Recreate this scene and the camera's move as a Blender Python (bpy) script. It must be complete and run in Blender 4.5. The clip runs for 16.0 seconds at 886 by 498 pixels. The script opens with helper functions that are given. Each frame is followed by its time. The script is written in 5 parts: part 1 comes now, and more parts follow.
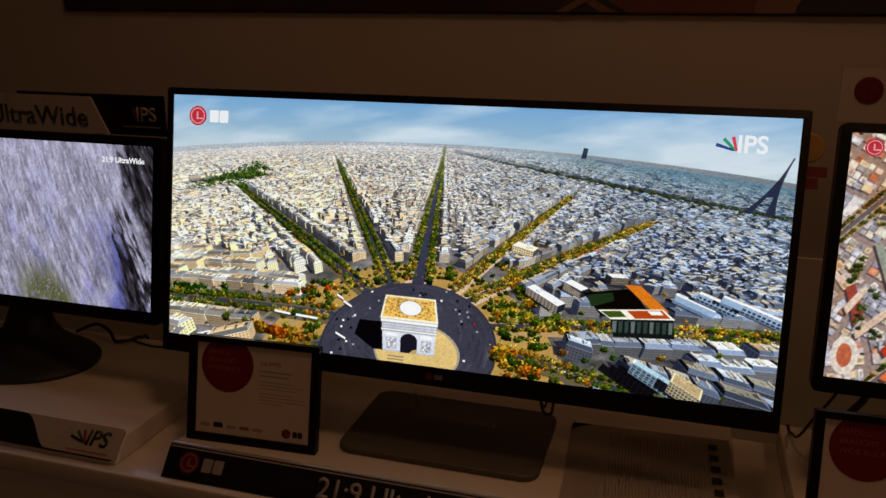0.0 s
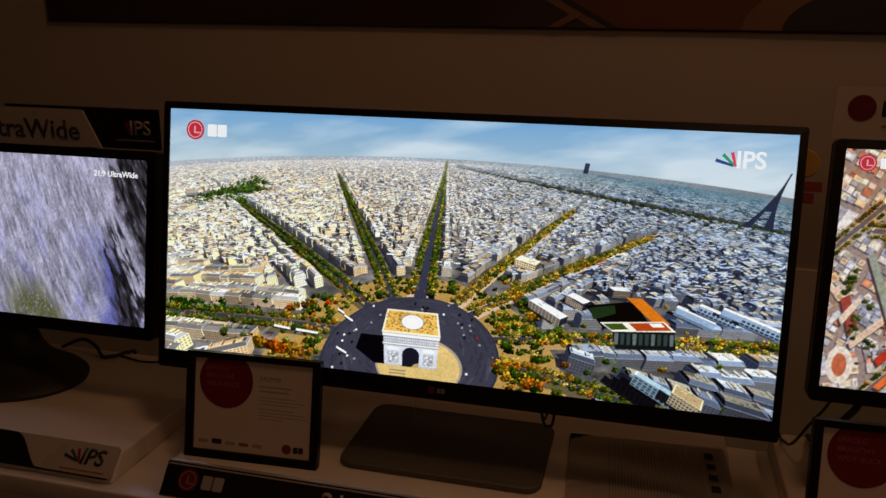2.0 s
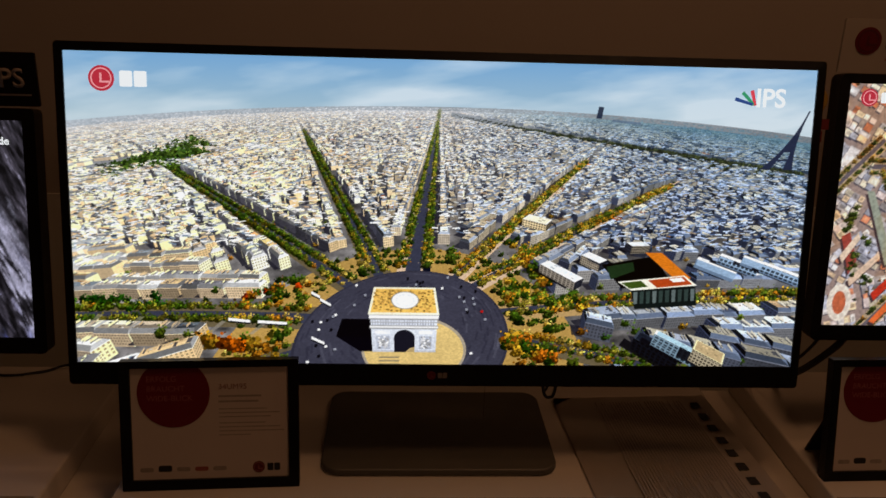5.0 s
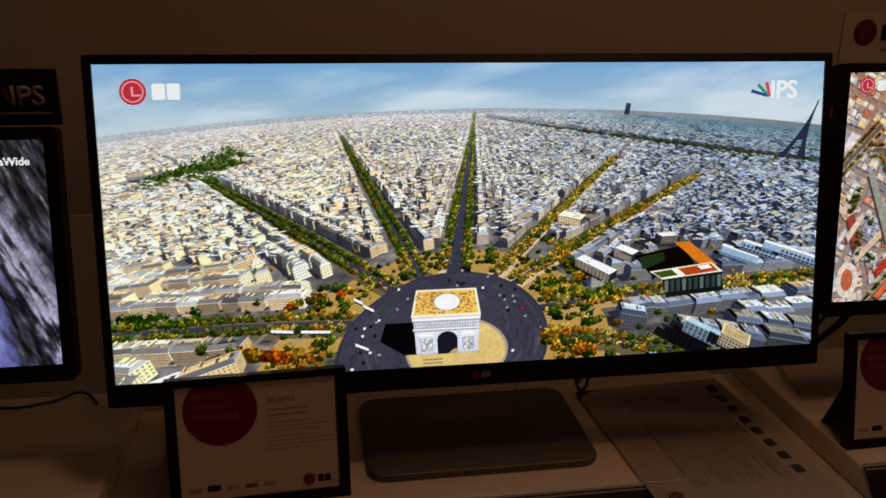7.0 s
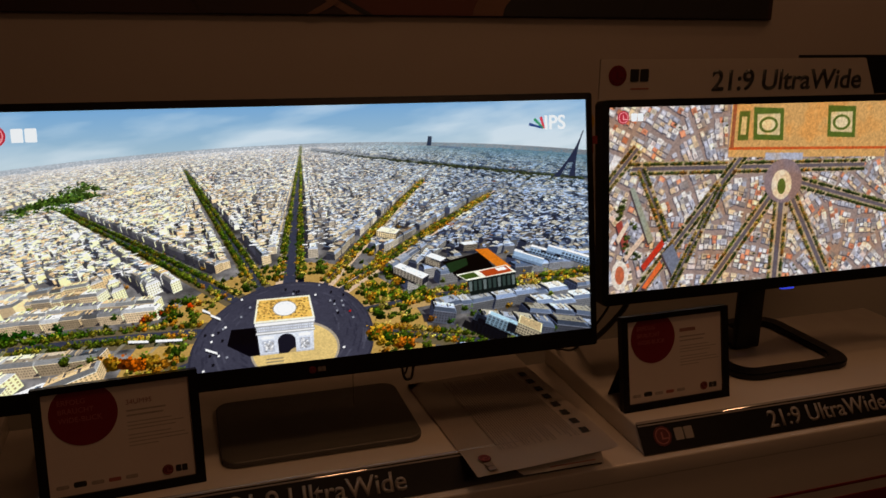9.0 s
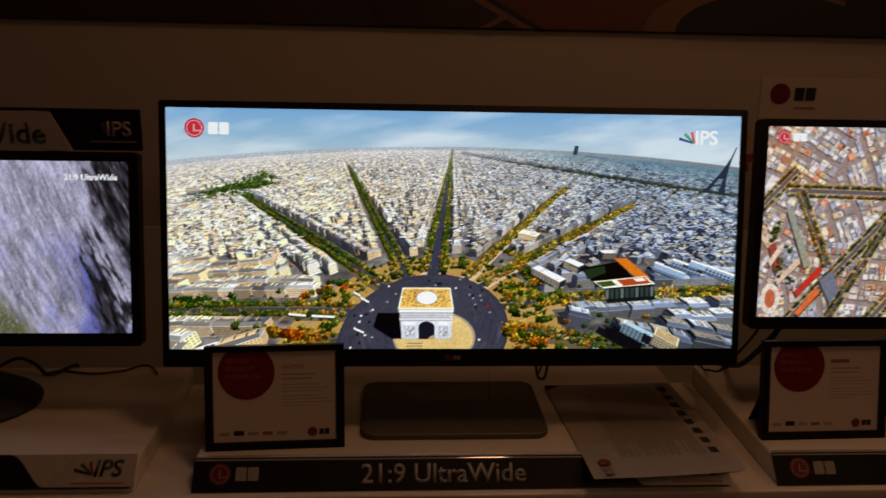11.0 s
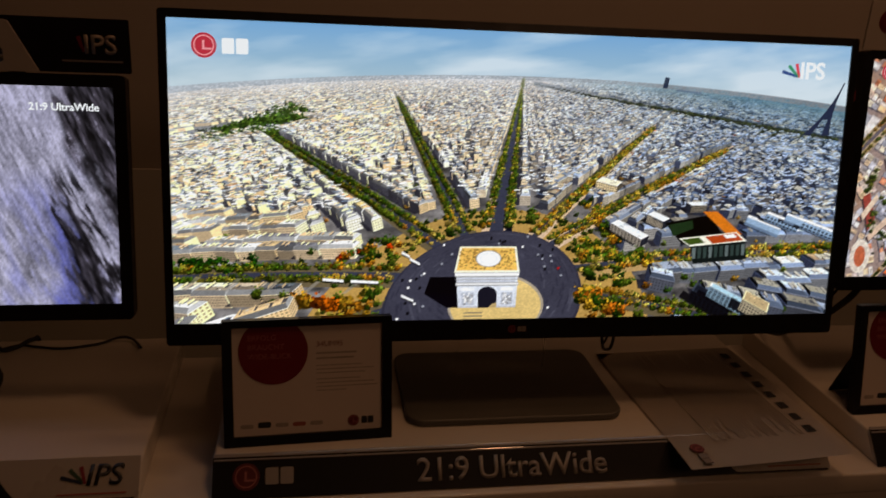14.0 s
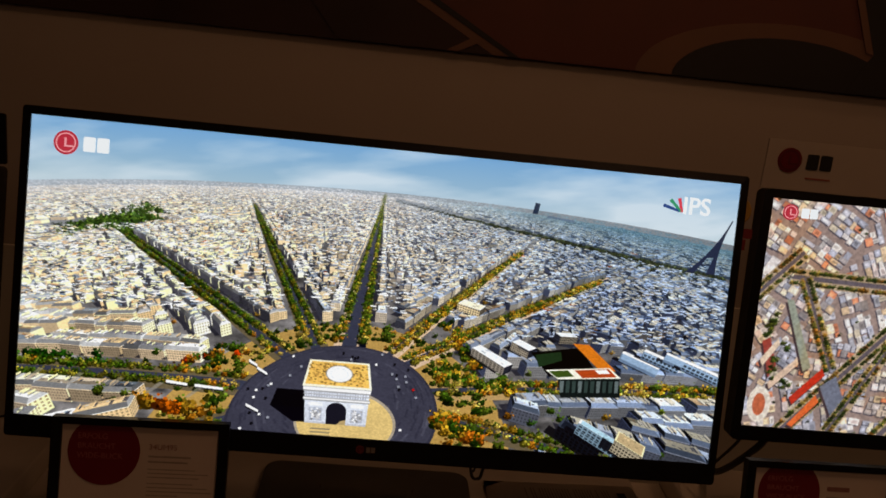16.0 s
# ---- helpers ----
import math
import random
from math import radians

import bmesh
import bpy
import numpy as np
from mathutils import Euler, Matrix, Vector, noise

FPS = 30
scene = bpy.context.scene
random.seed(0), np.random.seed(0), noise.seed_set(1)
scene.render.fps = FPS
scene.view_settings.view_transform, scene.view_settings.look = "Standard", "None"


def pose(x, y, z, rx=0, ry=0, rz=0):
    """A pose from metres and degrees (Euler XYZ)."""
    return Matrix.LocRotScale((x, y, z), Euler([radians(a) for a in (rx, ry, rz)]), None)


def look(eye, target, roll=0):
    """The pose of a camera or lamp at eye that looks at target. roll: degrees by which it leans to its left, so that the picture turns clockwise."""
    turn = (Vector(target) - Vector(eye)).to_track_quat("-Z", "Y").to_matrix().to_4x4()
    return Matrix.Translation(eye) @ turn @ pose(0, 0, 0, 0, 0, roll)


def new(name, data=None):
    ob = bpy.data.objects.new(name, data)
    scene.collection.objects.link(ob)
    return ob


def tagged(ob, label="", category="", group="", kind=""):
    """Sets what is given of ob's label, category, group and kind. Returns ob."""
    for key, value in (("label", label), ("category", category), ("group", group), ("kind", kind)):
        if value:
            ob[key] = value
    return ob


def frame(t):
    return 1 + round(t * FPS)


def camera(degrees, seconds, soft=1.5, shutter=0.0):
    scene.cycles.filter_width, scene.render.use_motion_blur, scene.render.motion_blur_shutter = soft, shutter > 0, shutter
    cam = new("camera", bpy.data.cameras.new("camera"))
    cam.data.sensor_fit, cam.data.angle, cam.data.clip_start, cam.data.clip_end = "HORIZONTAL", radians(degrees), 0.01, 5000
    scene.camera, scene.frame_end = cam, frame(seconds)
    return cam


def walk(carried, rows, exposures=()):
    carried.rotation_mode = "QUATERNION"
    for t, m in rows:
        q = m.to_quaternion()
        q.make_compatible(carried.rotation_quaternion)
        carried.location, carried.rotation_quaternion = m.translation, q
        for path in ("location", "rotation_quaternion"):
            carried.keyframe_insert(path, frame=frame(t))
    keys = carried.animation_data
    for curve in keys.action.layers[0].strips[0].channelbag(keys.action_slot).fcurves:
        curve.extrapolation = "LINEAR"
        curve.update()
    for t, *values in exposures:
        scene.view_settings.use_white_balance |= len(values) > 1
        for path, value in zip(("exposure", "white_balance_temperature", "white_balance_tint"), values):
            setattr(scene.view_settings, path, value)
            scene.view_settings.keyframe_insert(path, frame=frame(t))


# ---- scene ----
cam = camera(57.3, 16.0, shutter=0.4)
PATH = [
    (0, (0.278, -0.917, 1.461), (-0.27, 0.927, 0.915), 0.5),
    (0.5, (0.28, -0.918, 1.464), (-0.259, 0.929, 0.917), 0.5),
    (1, (0.271, -0.932, 1.47), (-0.259, 0.924, 0.942), 0.8),
    (1.5, (0.262, -0.936, 1.472), (-0.255, 0.926, 0.956), 1.0),
    (2, (0.233, -0.933, 1.47), (-0.233, 0.939, 0.943), 0.9),
    (2.5, (0.161, -0.937, 1.471), (-0.199, 0.955, 0.93), 0.4),
    (3, (0.064, -0.937, 1.464), (-0.123, 0.978, 0.919), -0.1),
    (3.5, (-0.023, -0.932, 1.462), (-0.077, 0.979, 0.874), -0.0),
    (4, (-0.047, -0.915, 1.455), (-0.015, 0.985, 0.833), 1.7),
    (4.2, (-0.047, -0.899, 1.454), (0.012, 0.998, 0.825), 2.0),
    (6.3, (-0.097, -0.725, 1.443), (0.101, 1.149, 0.772), 0.5),
    (6.5, (-0.124, -0.752, 1.444), (0.118, 1.124, 0.795), 0.6),
    (7, (-0.179, -0.814, 1.44), (0.116, 1.063, 0.815), 0.6),
    (7.5, (-0.223, -0.859, 1.435), (0.202, 1.003, 0.84), 0.5),
    (8, (-0.211, -0.901, 1.444), (0.401, 0.91, 0.854), 0.7),
    (10.3, (-0.089, -1.076, 1.482), (0.307, 0.822, 0.994), 1.6),
    (10.5, (-0.085, -1.077, 1.479), (0.218, 0.837, 0.986), 1.6),
    (11, (-0.092, -1.072, 1.467), (0.032, 0.855, 0.946), 1.3),
    (11.5, (-0.087, -1.059, 1.454), (-0.043, 0.86, 0.892), 1.5),
    (12, (-0.075, -1.031, 1.451), (-0.022, 0.877, 0.857), 1.5),
    (12.5, (-0.099, -0.986, 1.447), (-0.018, 0.926, 0.865), 2.4),
    (13, (-0.148, -0.929, 1.433), (0.036, 0.949, 0.772), 1.9),
    (13.5, (-0.208, -0.888, 1.414), (0.04, 0.966, 0.707), 2.1),
    (14, (-0.254, -0.862, 1.423), (0.075, 0.999, 0.767), 3.2),
    (14.5, (-0.249, -0.855, 1.431), (0.157, 1.004, 0.816), 4.8),
    (15, (-0.147, -0.847, 1.462), (0.168, 1.039, 0.875), 6.9),
    (15.5, (-0.044, -0.841, 1.472), (0.187, 1.071, 0.933), 6.8),
    (16, (-0.005, -0.855, 1.473), (0.139, 1.082, 0.998), 6.2),
]
walk(cam, [(t, look(eye, target, roll)) for t, eye, target, roll in PATH])

# ---- world and lamps ----
world = bpy.data.worlds.new("room_dark")
world.use_nodes = True
world.node_tree.nodes["Background"].inputs[0].default_value = (0.02, 0.012, 0.008, 1)
world.node_tree.nodes["Background"].inputs[1].default_value = 0.2
scene.world = world


def lamp(name, eye, target, power, size, colour):
    data = bpy.data.lights.new(name, "AREA")
    data.shape, data.size, data.energy, data.color = "DISK", size, power, colour
    ob = new(name, data)
    ob.matrix_world = look(eye, target)
    return ob


WARM = (1.0, 0.49, 0.23)
lamp("ceiling_lamp_main", (0.30, -0.36, 2.75), (0.2, 0.0, 0.9), 3.0, 0.30, WARM)
# broad soft fill, added to raise the ambient level; no fitting of its own
lamp("front_fill", (0.95, -2.3, 2.9), (0.35, -0.3, 1.0), 6.0, 1.4, (1.0, 0.50, 0.25))
lamp("ceiling_lamp_side", (1.55, 0.05, 2.85), (0.8, 0.1, 0.9), 2.2, 0.18, WARM)

# ---- materials ----
MATS = {}


def material(name, colour, rough=0.5, metal=0.0, vary=0.08, scale=30.0, bump=0.0, bump_scale=400.0, coat=0.0, stain=0.0, spec=0.5):
    """A plain surface with two scales of variation in colour and roughness, and a fine relief."""
    m = bpy.data.materials.new(name)
    m.use_nodes = True
    nt = m.node_tree
    b = nt.nodes["Principled BSDF"]
    tc = nt.nodes.new("ShaderNodeTexCoord")
    n1 = nt.nodes.new("ShaderNodeTexNoise")
    n1.inputs["Scale"].default_value, n1.inputs["Detail"].default_value = scale, 6
    n2 = nt.nodes.new("ShaderNodeTexNoise")
    n2.inputs["Scale"].default_value, n2.inputs["Detail"].default_value = scale / 9, 3
    for n in (n1, n2):
        nt.links.new(tc.outputs["Object"], n.inputs["Vector"])
    add = nt.nodes.new("ShaderNodeMath")
    add.operation = "ADD"
    nt.links.new(n1.outputs["Fac"], add.inputs[0])
    nt.links.new(n2.outputs["Fac"], add.inputs[1])
    ramp = nt.nodes.new("ShaderNodeMapRange")
    ramp.inputs["From Min"].default_value, ramp.inputs["From Max"].default_value = 0.6, 1.4
    ramp.inputs["To Min"].default_value, ramp.inputs["To Max"].default_value = 1 - vary, 1 + vary
    nt.links.new(add.outputs[0], ramp.inputs["Value"])
    mul = nt.nodes.new("ShaderNodeVectorMath")
    mul.operation = "SCALE"
    mul.inputs[0].default_value = colour
    nt.links.new(ramp.outputs[0], mul.inputs["Scale"])
    nt.links.new(mul.outputs[0], b.inputs["Base Color"])
    rr = nt.nodes.new("ShaderNodeMapRange")
    rr.inputs["From Min"].default_value, rr.inputs["From Max"].default_value = 0.3, 0.7
    rr.inputs["To Min"].default_value, rr.inputs["To Max"].default_value = max(rough - 0.06 - stain, 0.02), min(rough + 0.06 + stain, 1)
    nt.links.new(n1.outputs["Fac"], rr.inputs["Value"])
    nt.links.new(rr.outputs[0], b.inputs["Roughness"])
    b.inputs["Metallic"].default_value = metal
    b.inputs["Coat Weight"].default_value, b.inputs["Specular IOR Level"].default_value = coat, spec
    if bump:
        n3 = nt.nodes.new("ShaderNodeTexNoise")
        n3.inputs["Scale"].default_value, n3.inputs["Detail"].default_value = bump_scale, 3
        nt.links.new(tc.outputs["Object"], n3.inputs["Vector"])
        bp = nt.nodes.new("ShaderNodeBump")
        bp.inputs["Strength"].default_value, bp.inputs["Distance"].default_value = bump, 0.001
        nt.links.new(n3.outputs["Fac"], bp.inputs["Height"])
        nt.links.new(bp.outputs[0], b.inputs["Normal"])
    MATS[name] = m
    return m


def glowing(name, colour, strength=1.0):
    m = bpy.data.materials.new(name)
    m.use_nodes = True
    b = m.node_tree.nodes["Principled BSDF"]
    b.inputs["Base Color"].default_value = (0.02, 0.02, 0.02, 1)
    b.inputs["Emission Color"].default_value = (*colour, 1)
    b.inputs["Emission Strength"].default_value = strength
    return m


def picture_material(name, strength):
    """A lit display panel: its picture is the mesh's own colour layer, under a matt black film."""
    m = bpy.data.materials.new(name)
    m.use_nodes = True
    nt = m.node_tree
    b = nt.nodes["Principled BSDF"]
    b.inputs["Base Color"].default_value = (0.012, 0.012, 0.013, 1)
    b.inputs["Roughness"].default_value = 0.42
    at = nt.nodes.new("ShaderNodeAttribute")
    at.attribute_name = "picture"
    nt.links.new(at.outputs["Color"], b.inputs["Emission Color"])
    b.inputs["Emission Strength"].default_value = strength
    return m


PAINT = material("wall_paint", (0.355, 0.312, 0.28), 0.75, vary=0.05, scale=6, bump=0.15, bump_scale=250)
GLOSS = material("glossy_edge", (0.30, 0.27, 0.25), 0.05, vary=0.03, scale=20, coat=1.0, spec=0.8)
LIT_WALL = material("lit_wall_pale", (0.53, 0.51, 0.46), 0.35, vary=0.03, scale=8)
LACQUER = material("white_lacquer", (0.62, 0.57, 0.51), 0.16, vary=0.04, scale=14, bump=0.02, bump_scale=60, coat=0.2, stain=0.05)
FLOOR = material("grey_carpet", (0.10, 0.09, 0.085), 0.95, vary=0.3, scale=90, bump=0.6, bump_scale=500)
CEIL = material("dark_ceiling", (0.10, 0.09, 0.08), 0.9, vary=0.1, scale=5)
BLACK_PLASTIC = material("black_plastic", (0.006, 0.006, 0.007), 0.36, vary=0.25, scale=60, bump=0.04, bump_scale=900, spec=0.3)
BLACK_MATT = material("black_matt_plastic", (0.012, 0.012, 0.012), 0.55, vary=0.25, scale=60, bump=0.1, bump_scale=1200)
BASE_METAL = material("satin_metal", (0.105, 0.10, 0.088), 0.5, metal=0.3, vary=0.10, scale=40, bump=0.05, bump_scale=900)
SIGN_BLACK = material("black_print", (0.008, 0.007, 0.007), 0.45, vary=0.2, scale=40, spec=0.2)
SIGN_WHITE = material("white_print", (0.41, 0.37, 0.33), 0.30, vary=0.04, scale=20, coat=0.2)
SIGN_CLEAR = material("pale_acrylic", (0.50, 0.45, 0.40), 0.18, vary=0.03, scale=20, coat=0.5)
LETTER_WHITE = material("white_letter", (0.28, 0.255, 0.235), 0.4, vary=0.05)
LETTER_DARK = material("dark_letter", (0.02, 0.02, 0.02), 0.4, vary=0.2)
LETTER_DIM = material("dim_letter", (0.30, 0.25, 0.22), 0.5, vary=0.1)
LETTER_GREY = material("grey_letter", (0.20, 0.17, 0.16), 0.6, vary=0.2)
LOGO_RED = material("logo_red", (0.10, 0.012, 0.014), 0.4, vary=0.12, scale=60)
LOGO_PINK = material("logo_ring", (0.32, 0.10, 0.09), 0.4, vary=0.1)
TITLE_RED = material("faded_red_print", (0.26, 0.13, 0.12), 0.5, vary=0.15, scale=80)
DISC_RED = material("deep_red_print", (0.17, 0.010, 0.018), 0.38, vary=0.08, scale=40)
CARD = material("card_print", (0.60, 0.53, 0.49), 0.35, vary=0.04, scale=25, coat=0.3)
PAPER = material("paper", (0.60, 0.54, 0.48), 0.45, vary=0.04, scale=30, bump=0.05, bump_scale=300)
INK_FAINT = material("ink_faint", (0.36, 0.32, 0.285), 0.6, vary=0.2, scale=200)
INK = material("ink_line", (0.33, 0.29, 0.265), 0.6, vary=0.25, scale=200)
INK_DARK = material("ink_dark", (0.012, 0.011, 0.011), 0.75, vary=0.3, scale=80)
STRIPE_GREEN = material("stripe_green", (0.04, 0.08, 0.04), 0.4, vary=0.1)
STRIPE_BLUE = material("stripe_blue", (0.02, 0.025, 0.05), 0.4, vary=0.1)
STRIPE_RED = material("stripe_red", (0.22, 0.03, 0.04), 0.4, vary=0.1)
CABLE = material("cable_rubber", (0.012, 0.012, 0.012), 0.45, vary=0.2)
TAG_RED = material("tag_red", (0.17, 0.010, 0.012), 0.45, vary=0.15)
TAG_YELLOW = material("tag_yellow", (0.34, 0.20, 0.03), 0.45, vary=0.15)
POSTER_DARK = material("poster_dark_maroon", (0.025, 0.009, 0.007), 0.6, vary=0.35, scale=9)
POSTER_RED = material("poster_brown_red", (0.093, 0.025, 0.016), 0.6, vary=0.25, scale=9)
POSTER_TAN = material("poster_tan", (0.136, 0.068, 0.043), 0.6, vary=0.2, scale=9)
POSTER_BLACK = material("poster_black", (0.010, 0.008, 0.008), 0.6, vary=0.4, scale=9)

ACRYLIC = bpy.data.materials.new("clear_acrylic")
ACRYLIC.use_nodes = True
for key, value in (("Base Color", (0.97, 0.97, 0.96, 1)), ("Roughness", 0.10), ("IOR", 1.04), ("Transmission Weight", 1.0)):
    ACRYLIC.node_tree.nodes["Principled BSDF"].inputs[key].default_value = value


# ---- building helpers ----
def part(name, bm, mat, parent=None, label="", world_m=None):
    """Links a bmesh as one mesh object, under parent if one is given. Its vertices stand in world metres."""
    me = bpy.data.meshes.new(name)
    if world_m is not None:
        bm.transform(world_m)
    bm.normal_update()
    bm.to_mesh(me)
    bm.free()
    me.materials.append(mat)
    ob = new(name, me)
    if parent is not None:
        base = parent
        ob.parent = base
        chain = Matrix.Identity(4)
        while base is not None:
            chain = base.matrix_basis @ chain if base.parent is None else base.matrix_parent_inverse @ base.matrix_basis @ chain
            base = base.parent
        ob.matrix_parent_inverse = chain.inverted()
    if label:
        ob["label"] = label
    return ob


def empty(name, place, label, category, group="", kind=""):
    ob = new(name)
    ob.empty_display_size = 0.05
    ob.location = place
    return tagged(ob, label, category, group, kind)


def smooth(ob, angle=0.6):
    for p in ob.data.polygons:
        p.use_smooth = True
    ob.data.set_sharp_from_angle(angle=angle)
    return ob


def box(x0, x1, y0, y1, z0, z1, bevel=0.0, seg=2):
    bm = bmesh.new()
    bmesh.ops.create_cube(bm, size=1)
    bmesh.ops.transform(bm, matrix=Matrix.Translation(((x0 + x1) / 2, (y0 + y1) / 2, (z0 + z1) / 2)) @ Matrix.Diagonal((x1 - x0, y1 - y0, z1 - z0, 1)), verts=bm.verts)
    if bevel:
        bmesh.ops.bevel(bm, geom=bm.edges[:], offset=bevel, segments=seg, affect="EDGES", profile=0.5)
    return bm


def prism(points, depth, bevel=0.0, seg=2):
    """A flat outline in x, z (front at y = 0) that is given thickness towards +y."""
    bm = bmesh.new()
    front = [bm.verts.new((x, 0, z)) for x, z in points]
    face = bm.faces.new(front)
    got = bmesh.ops.extrude_face_region(bm, geom=[face])
    bmesh.ops.translate(bm, verts=[v for v in got["geom"] if isinstance(v, bmesh.types.BMVert)], vec=(0, depth, 0))
    bmesh.ops.recalc_face_normals(bm, faces=bm.faces)
    if bevel:
        bmesh.ops.bevel(bm, geom=bm.edges[:], offset=bevel, segments=seg, affect="EDGES", profile=0.5)
    return bm


def rounded(x0, x1, z0, z1, r, n=6, corners=(1, 1, 1, 1)):
    """Outline of a rectangle with rounded corners, from the lower left, anticlockwise."""
    out = []
    for (cx, cz, a0), on in zip(((x0 + r, z0 + r, 180), (x1 - r, z0 + r, 270), (x1 - r, z1 - r, 0), (x0 + r, z1 - r, 90)), corners):
        if on:
            out += [(cx + r * math.cos(radians(a0 + 90 * i / n)), cz + r * math.sin(radians(a0 + 90 * i / n))) for i in range(n + 1)]
        else:
            out.append((cx + (r if a0 in (270, 0) else -r), cz + (r if a0 in (0, 90) else -r)))
    return out


def disc(cx, cz, r, n=40):
    return [(cx + r * math.cos(2 * math.pi * i / n), cz + r * math.sin(2 * math.pi * i / n)) for i in range(n)]


def ring(cx, cz, r0, r1, depth, n=40):
    bm = bmesh.new()
    rows = [[bm.verts.new((cx + r * math.cos(2 * math.pi * i / n), y, cz + r * math.sin(2 * math.pi * i / n))) for i in range(n)] for r, y in ((r0, depth), (r0, 0), (r1, 0), (r1, depth))]
    for a, b in zip(rows, rows[1:]):
        for i in range(n):
            bm.faces.new((a[i], a[(i + 1) % n], b[(i + 1) % n], b[i]))
    bmesh.ops.recalc_face_normals(bm, faces=bm.faces)
    return bm


def tube(points, r, sides=8):
    """A cable along smoothed points."""
    pts = [Vector(p) for p in points]
    fine = []
    for i in range(len(pts) - 1):
        p0, p1, p2, p3 = pts[max(i - 1, 0)], pts[i], pts[i + 1], pts[min(i + 2, len(pts) - 1)]
        for k in range(6):
            t = k / 6
            fine.append(0.5 * (2 * p1 + (p2 - p0) * t + (2 * p0 - 5 * p1 + 4 * p2 - p3) * t * t + (3 * p1 - p0 - 3 * p2 + p3) * t ** 3))
    fine.append(pts[-1])
    bm, rows = bmesh.new(), []
    for i, p in enumerate(fine):
        way = (fine[min(i + 1, len(fine) - 1)] - fine[max(i - 1, 0)]).normalized()
        a = way.cross(Vector((0.01, 0.02, 1))).normalized()
        b = way.cross(a).normalized()
        rows.append([bm.verts.new(p + r * (a * math.cos(2 * math.pi * k / sides) + b * math.sin(2 * math.pi * k / sides))) for k in range(sides)])
    for q, s in zip(rows, rows[1:]):
        for k in range(sides):
            bm.faces.new((q[k], q[(k + 1) % sides], s[(k + 1) % sides], s[k]))
    bm.faces.new(rows[0]), bm.faces.new(rows[-1])
    bmesh.ops.recalc_face_normals(bm, faces=bm.faces)
    return bm


def text_bm(words, x, z, height, depth=0.0006, bold=0.0, shear=0.0, width=1.0, align="LEFT"):
    """Letters in x, z that face -y; x, z is the lower end of the line, height that of a capital."""
    data = bpy.data.curves.new("words", "FONT")
    data.body, data.size, data.extrude, data.offset, data.shear, data.align_x = words, 1.0, 0.0, bold, shear, align
    data.resolution_u = 4
    ob = new("words", data)
    bpy.context.view_layer.update()
    me = bpy.data.meshes.new_from_object(ob.evaluated_get(bpy.context.evaluated_depsgraph_get()))
    bpy.data.objects.remove(ob)
    bm = bmesh.new()
    bm.from_mesh(me)
    bpy.data.meshes.remove(me)
    k = height / 0.70
    bm.transform(Matrix(((k * width, 0, 0, x), (0, 0, -1, 0), (0, k, 0, z), (0, 0, 0, 1))))
    if depth:
        got = bmesh.ops.extrude_face_region(bm, geom=bm.faces[:])
        bmesh.ops.translate(bm, verts=[v for v in got["geom"] if isinstance(v, bmesh.types.BMVert)], vec=(0, -depth, 0))
    return bm


def join(*bms):
    out = bmesh.new()
    for b in bms:
        me = bpy.data.meshes.new("tmp")
        b.to_mesh(me)
        b.free()
        out.from_mesh(me)
        bpy.data.meshes.remove(me)
    return out


def move(bm, x=0, y=0, z=0):
    bm.transform(Matrix.Translation((x, y, z)))
    return bm


def round_logo(parent, m, x, z, r, wordmark, disc_mat=None, ring_mat=None, proud=0.0008):
    """The maker's round red mark and, beside it, its wordmark as two plain blocks."""
    d = part("logo_disc", move(prism(disc(x, z, r), 0.0012), y=-proud), disc_mat or LOGO_RED, parent, "round red mark", m)
    part("logo_ring", move(ring(x, z, r * 0.72, r * 0.82, 0.0006), y=-proud - 0.0004), ring_mat or LOGO_PINK, d, "", m)
    part("logo_stroke", move(join(box(x - r * 0.12, x + r * 0.05, 0, 0.0006, z - r * 0.35, z + r * 0.4), box(x + r * 0.05, x + r * 0.62, 0, 0.0006, z - r * 0.35, z - r * 0.2)), y=-proud - 0.0004), ring_mat or LOGO_PINK, d, "", m)
    for k in (0, 1):
        x0 = x + r * 1.42 + k * r * 1.12
        part("wordmark_block", move(prism(rounded(x0, x0 + r * 0.98, z - r * 0.62, z + r * 0.62, r * 0.12, 3), 0.0012), y=-proud), wordmark, parent, "", m)


def fan_logo(parent, m, x, z, h, letters, shear=0.18, colours=None, proud=0.0008):
    """Three slanting stripes and the letters IPS."""
    for k, (deg, mat) in enumerate(zip((72, 42, 14), colours or (STRIPE_RED, STRIPE_GREEN, STRIPE_BLUE))):
        bm = prism([(0, 0), (0, h * 0.14), (-h * (0.85 + 0.1 * k), h * 0.20), (-h * (0.85 + 0.1 * k), 0)], 0.0008)
        bm.transform(Matrix.Rotation(radians(deg), 4, "Y"))
        part("stripe", move(bm, x - h * 0.05 * k, -proud, z + h * 0.05), mat, parent, "", m)
    part("letters", move(text_bm("IPS", x + h * 0.05, z, h, 0.0006, bold=0.018, shear=shear), y=-proud), letters, parent, "", m)


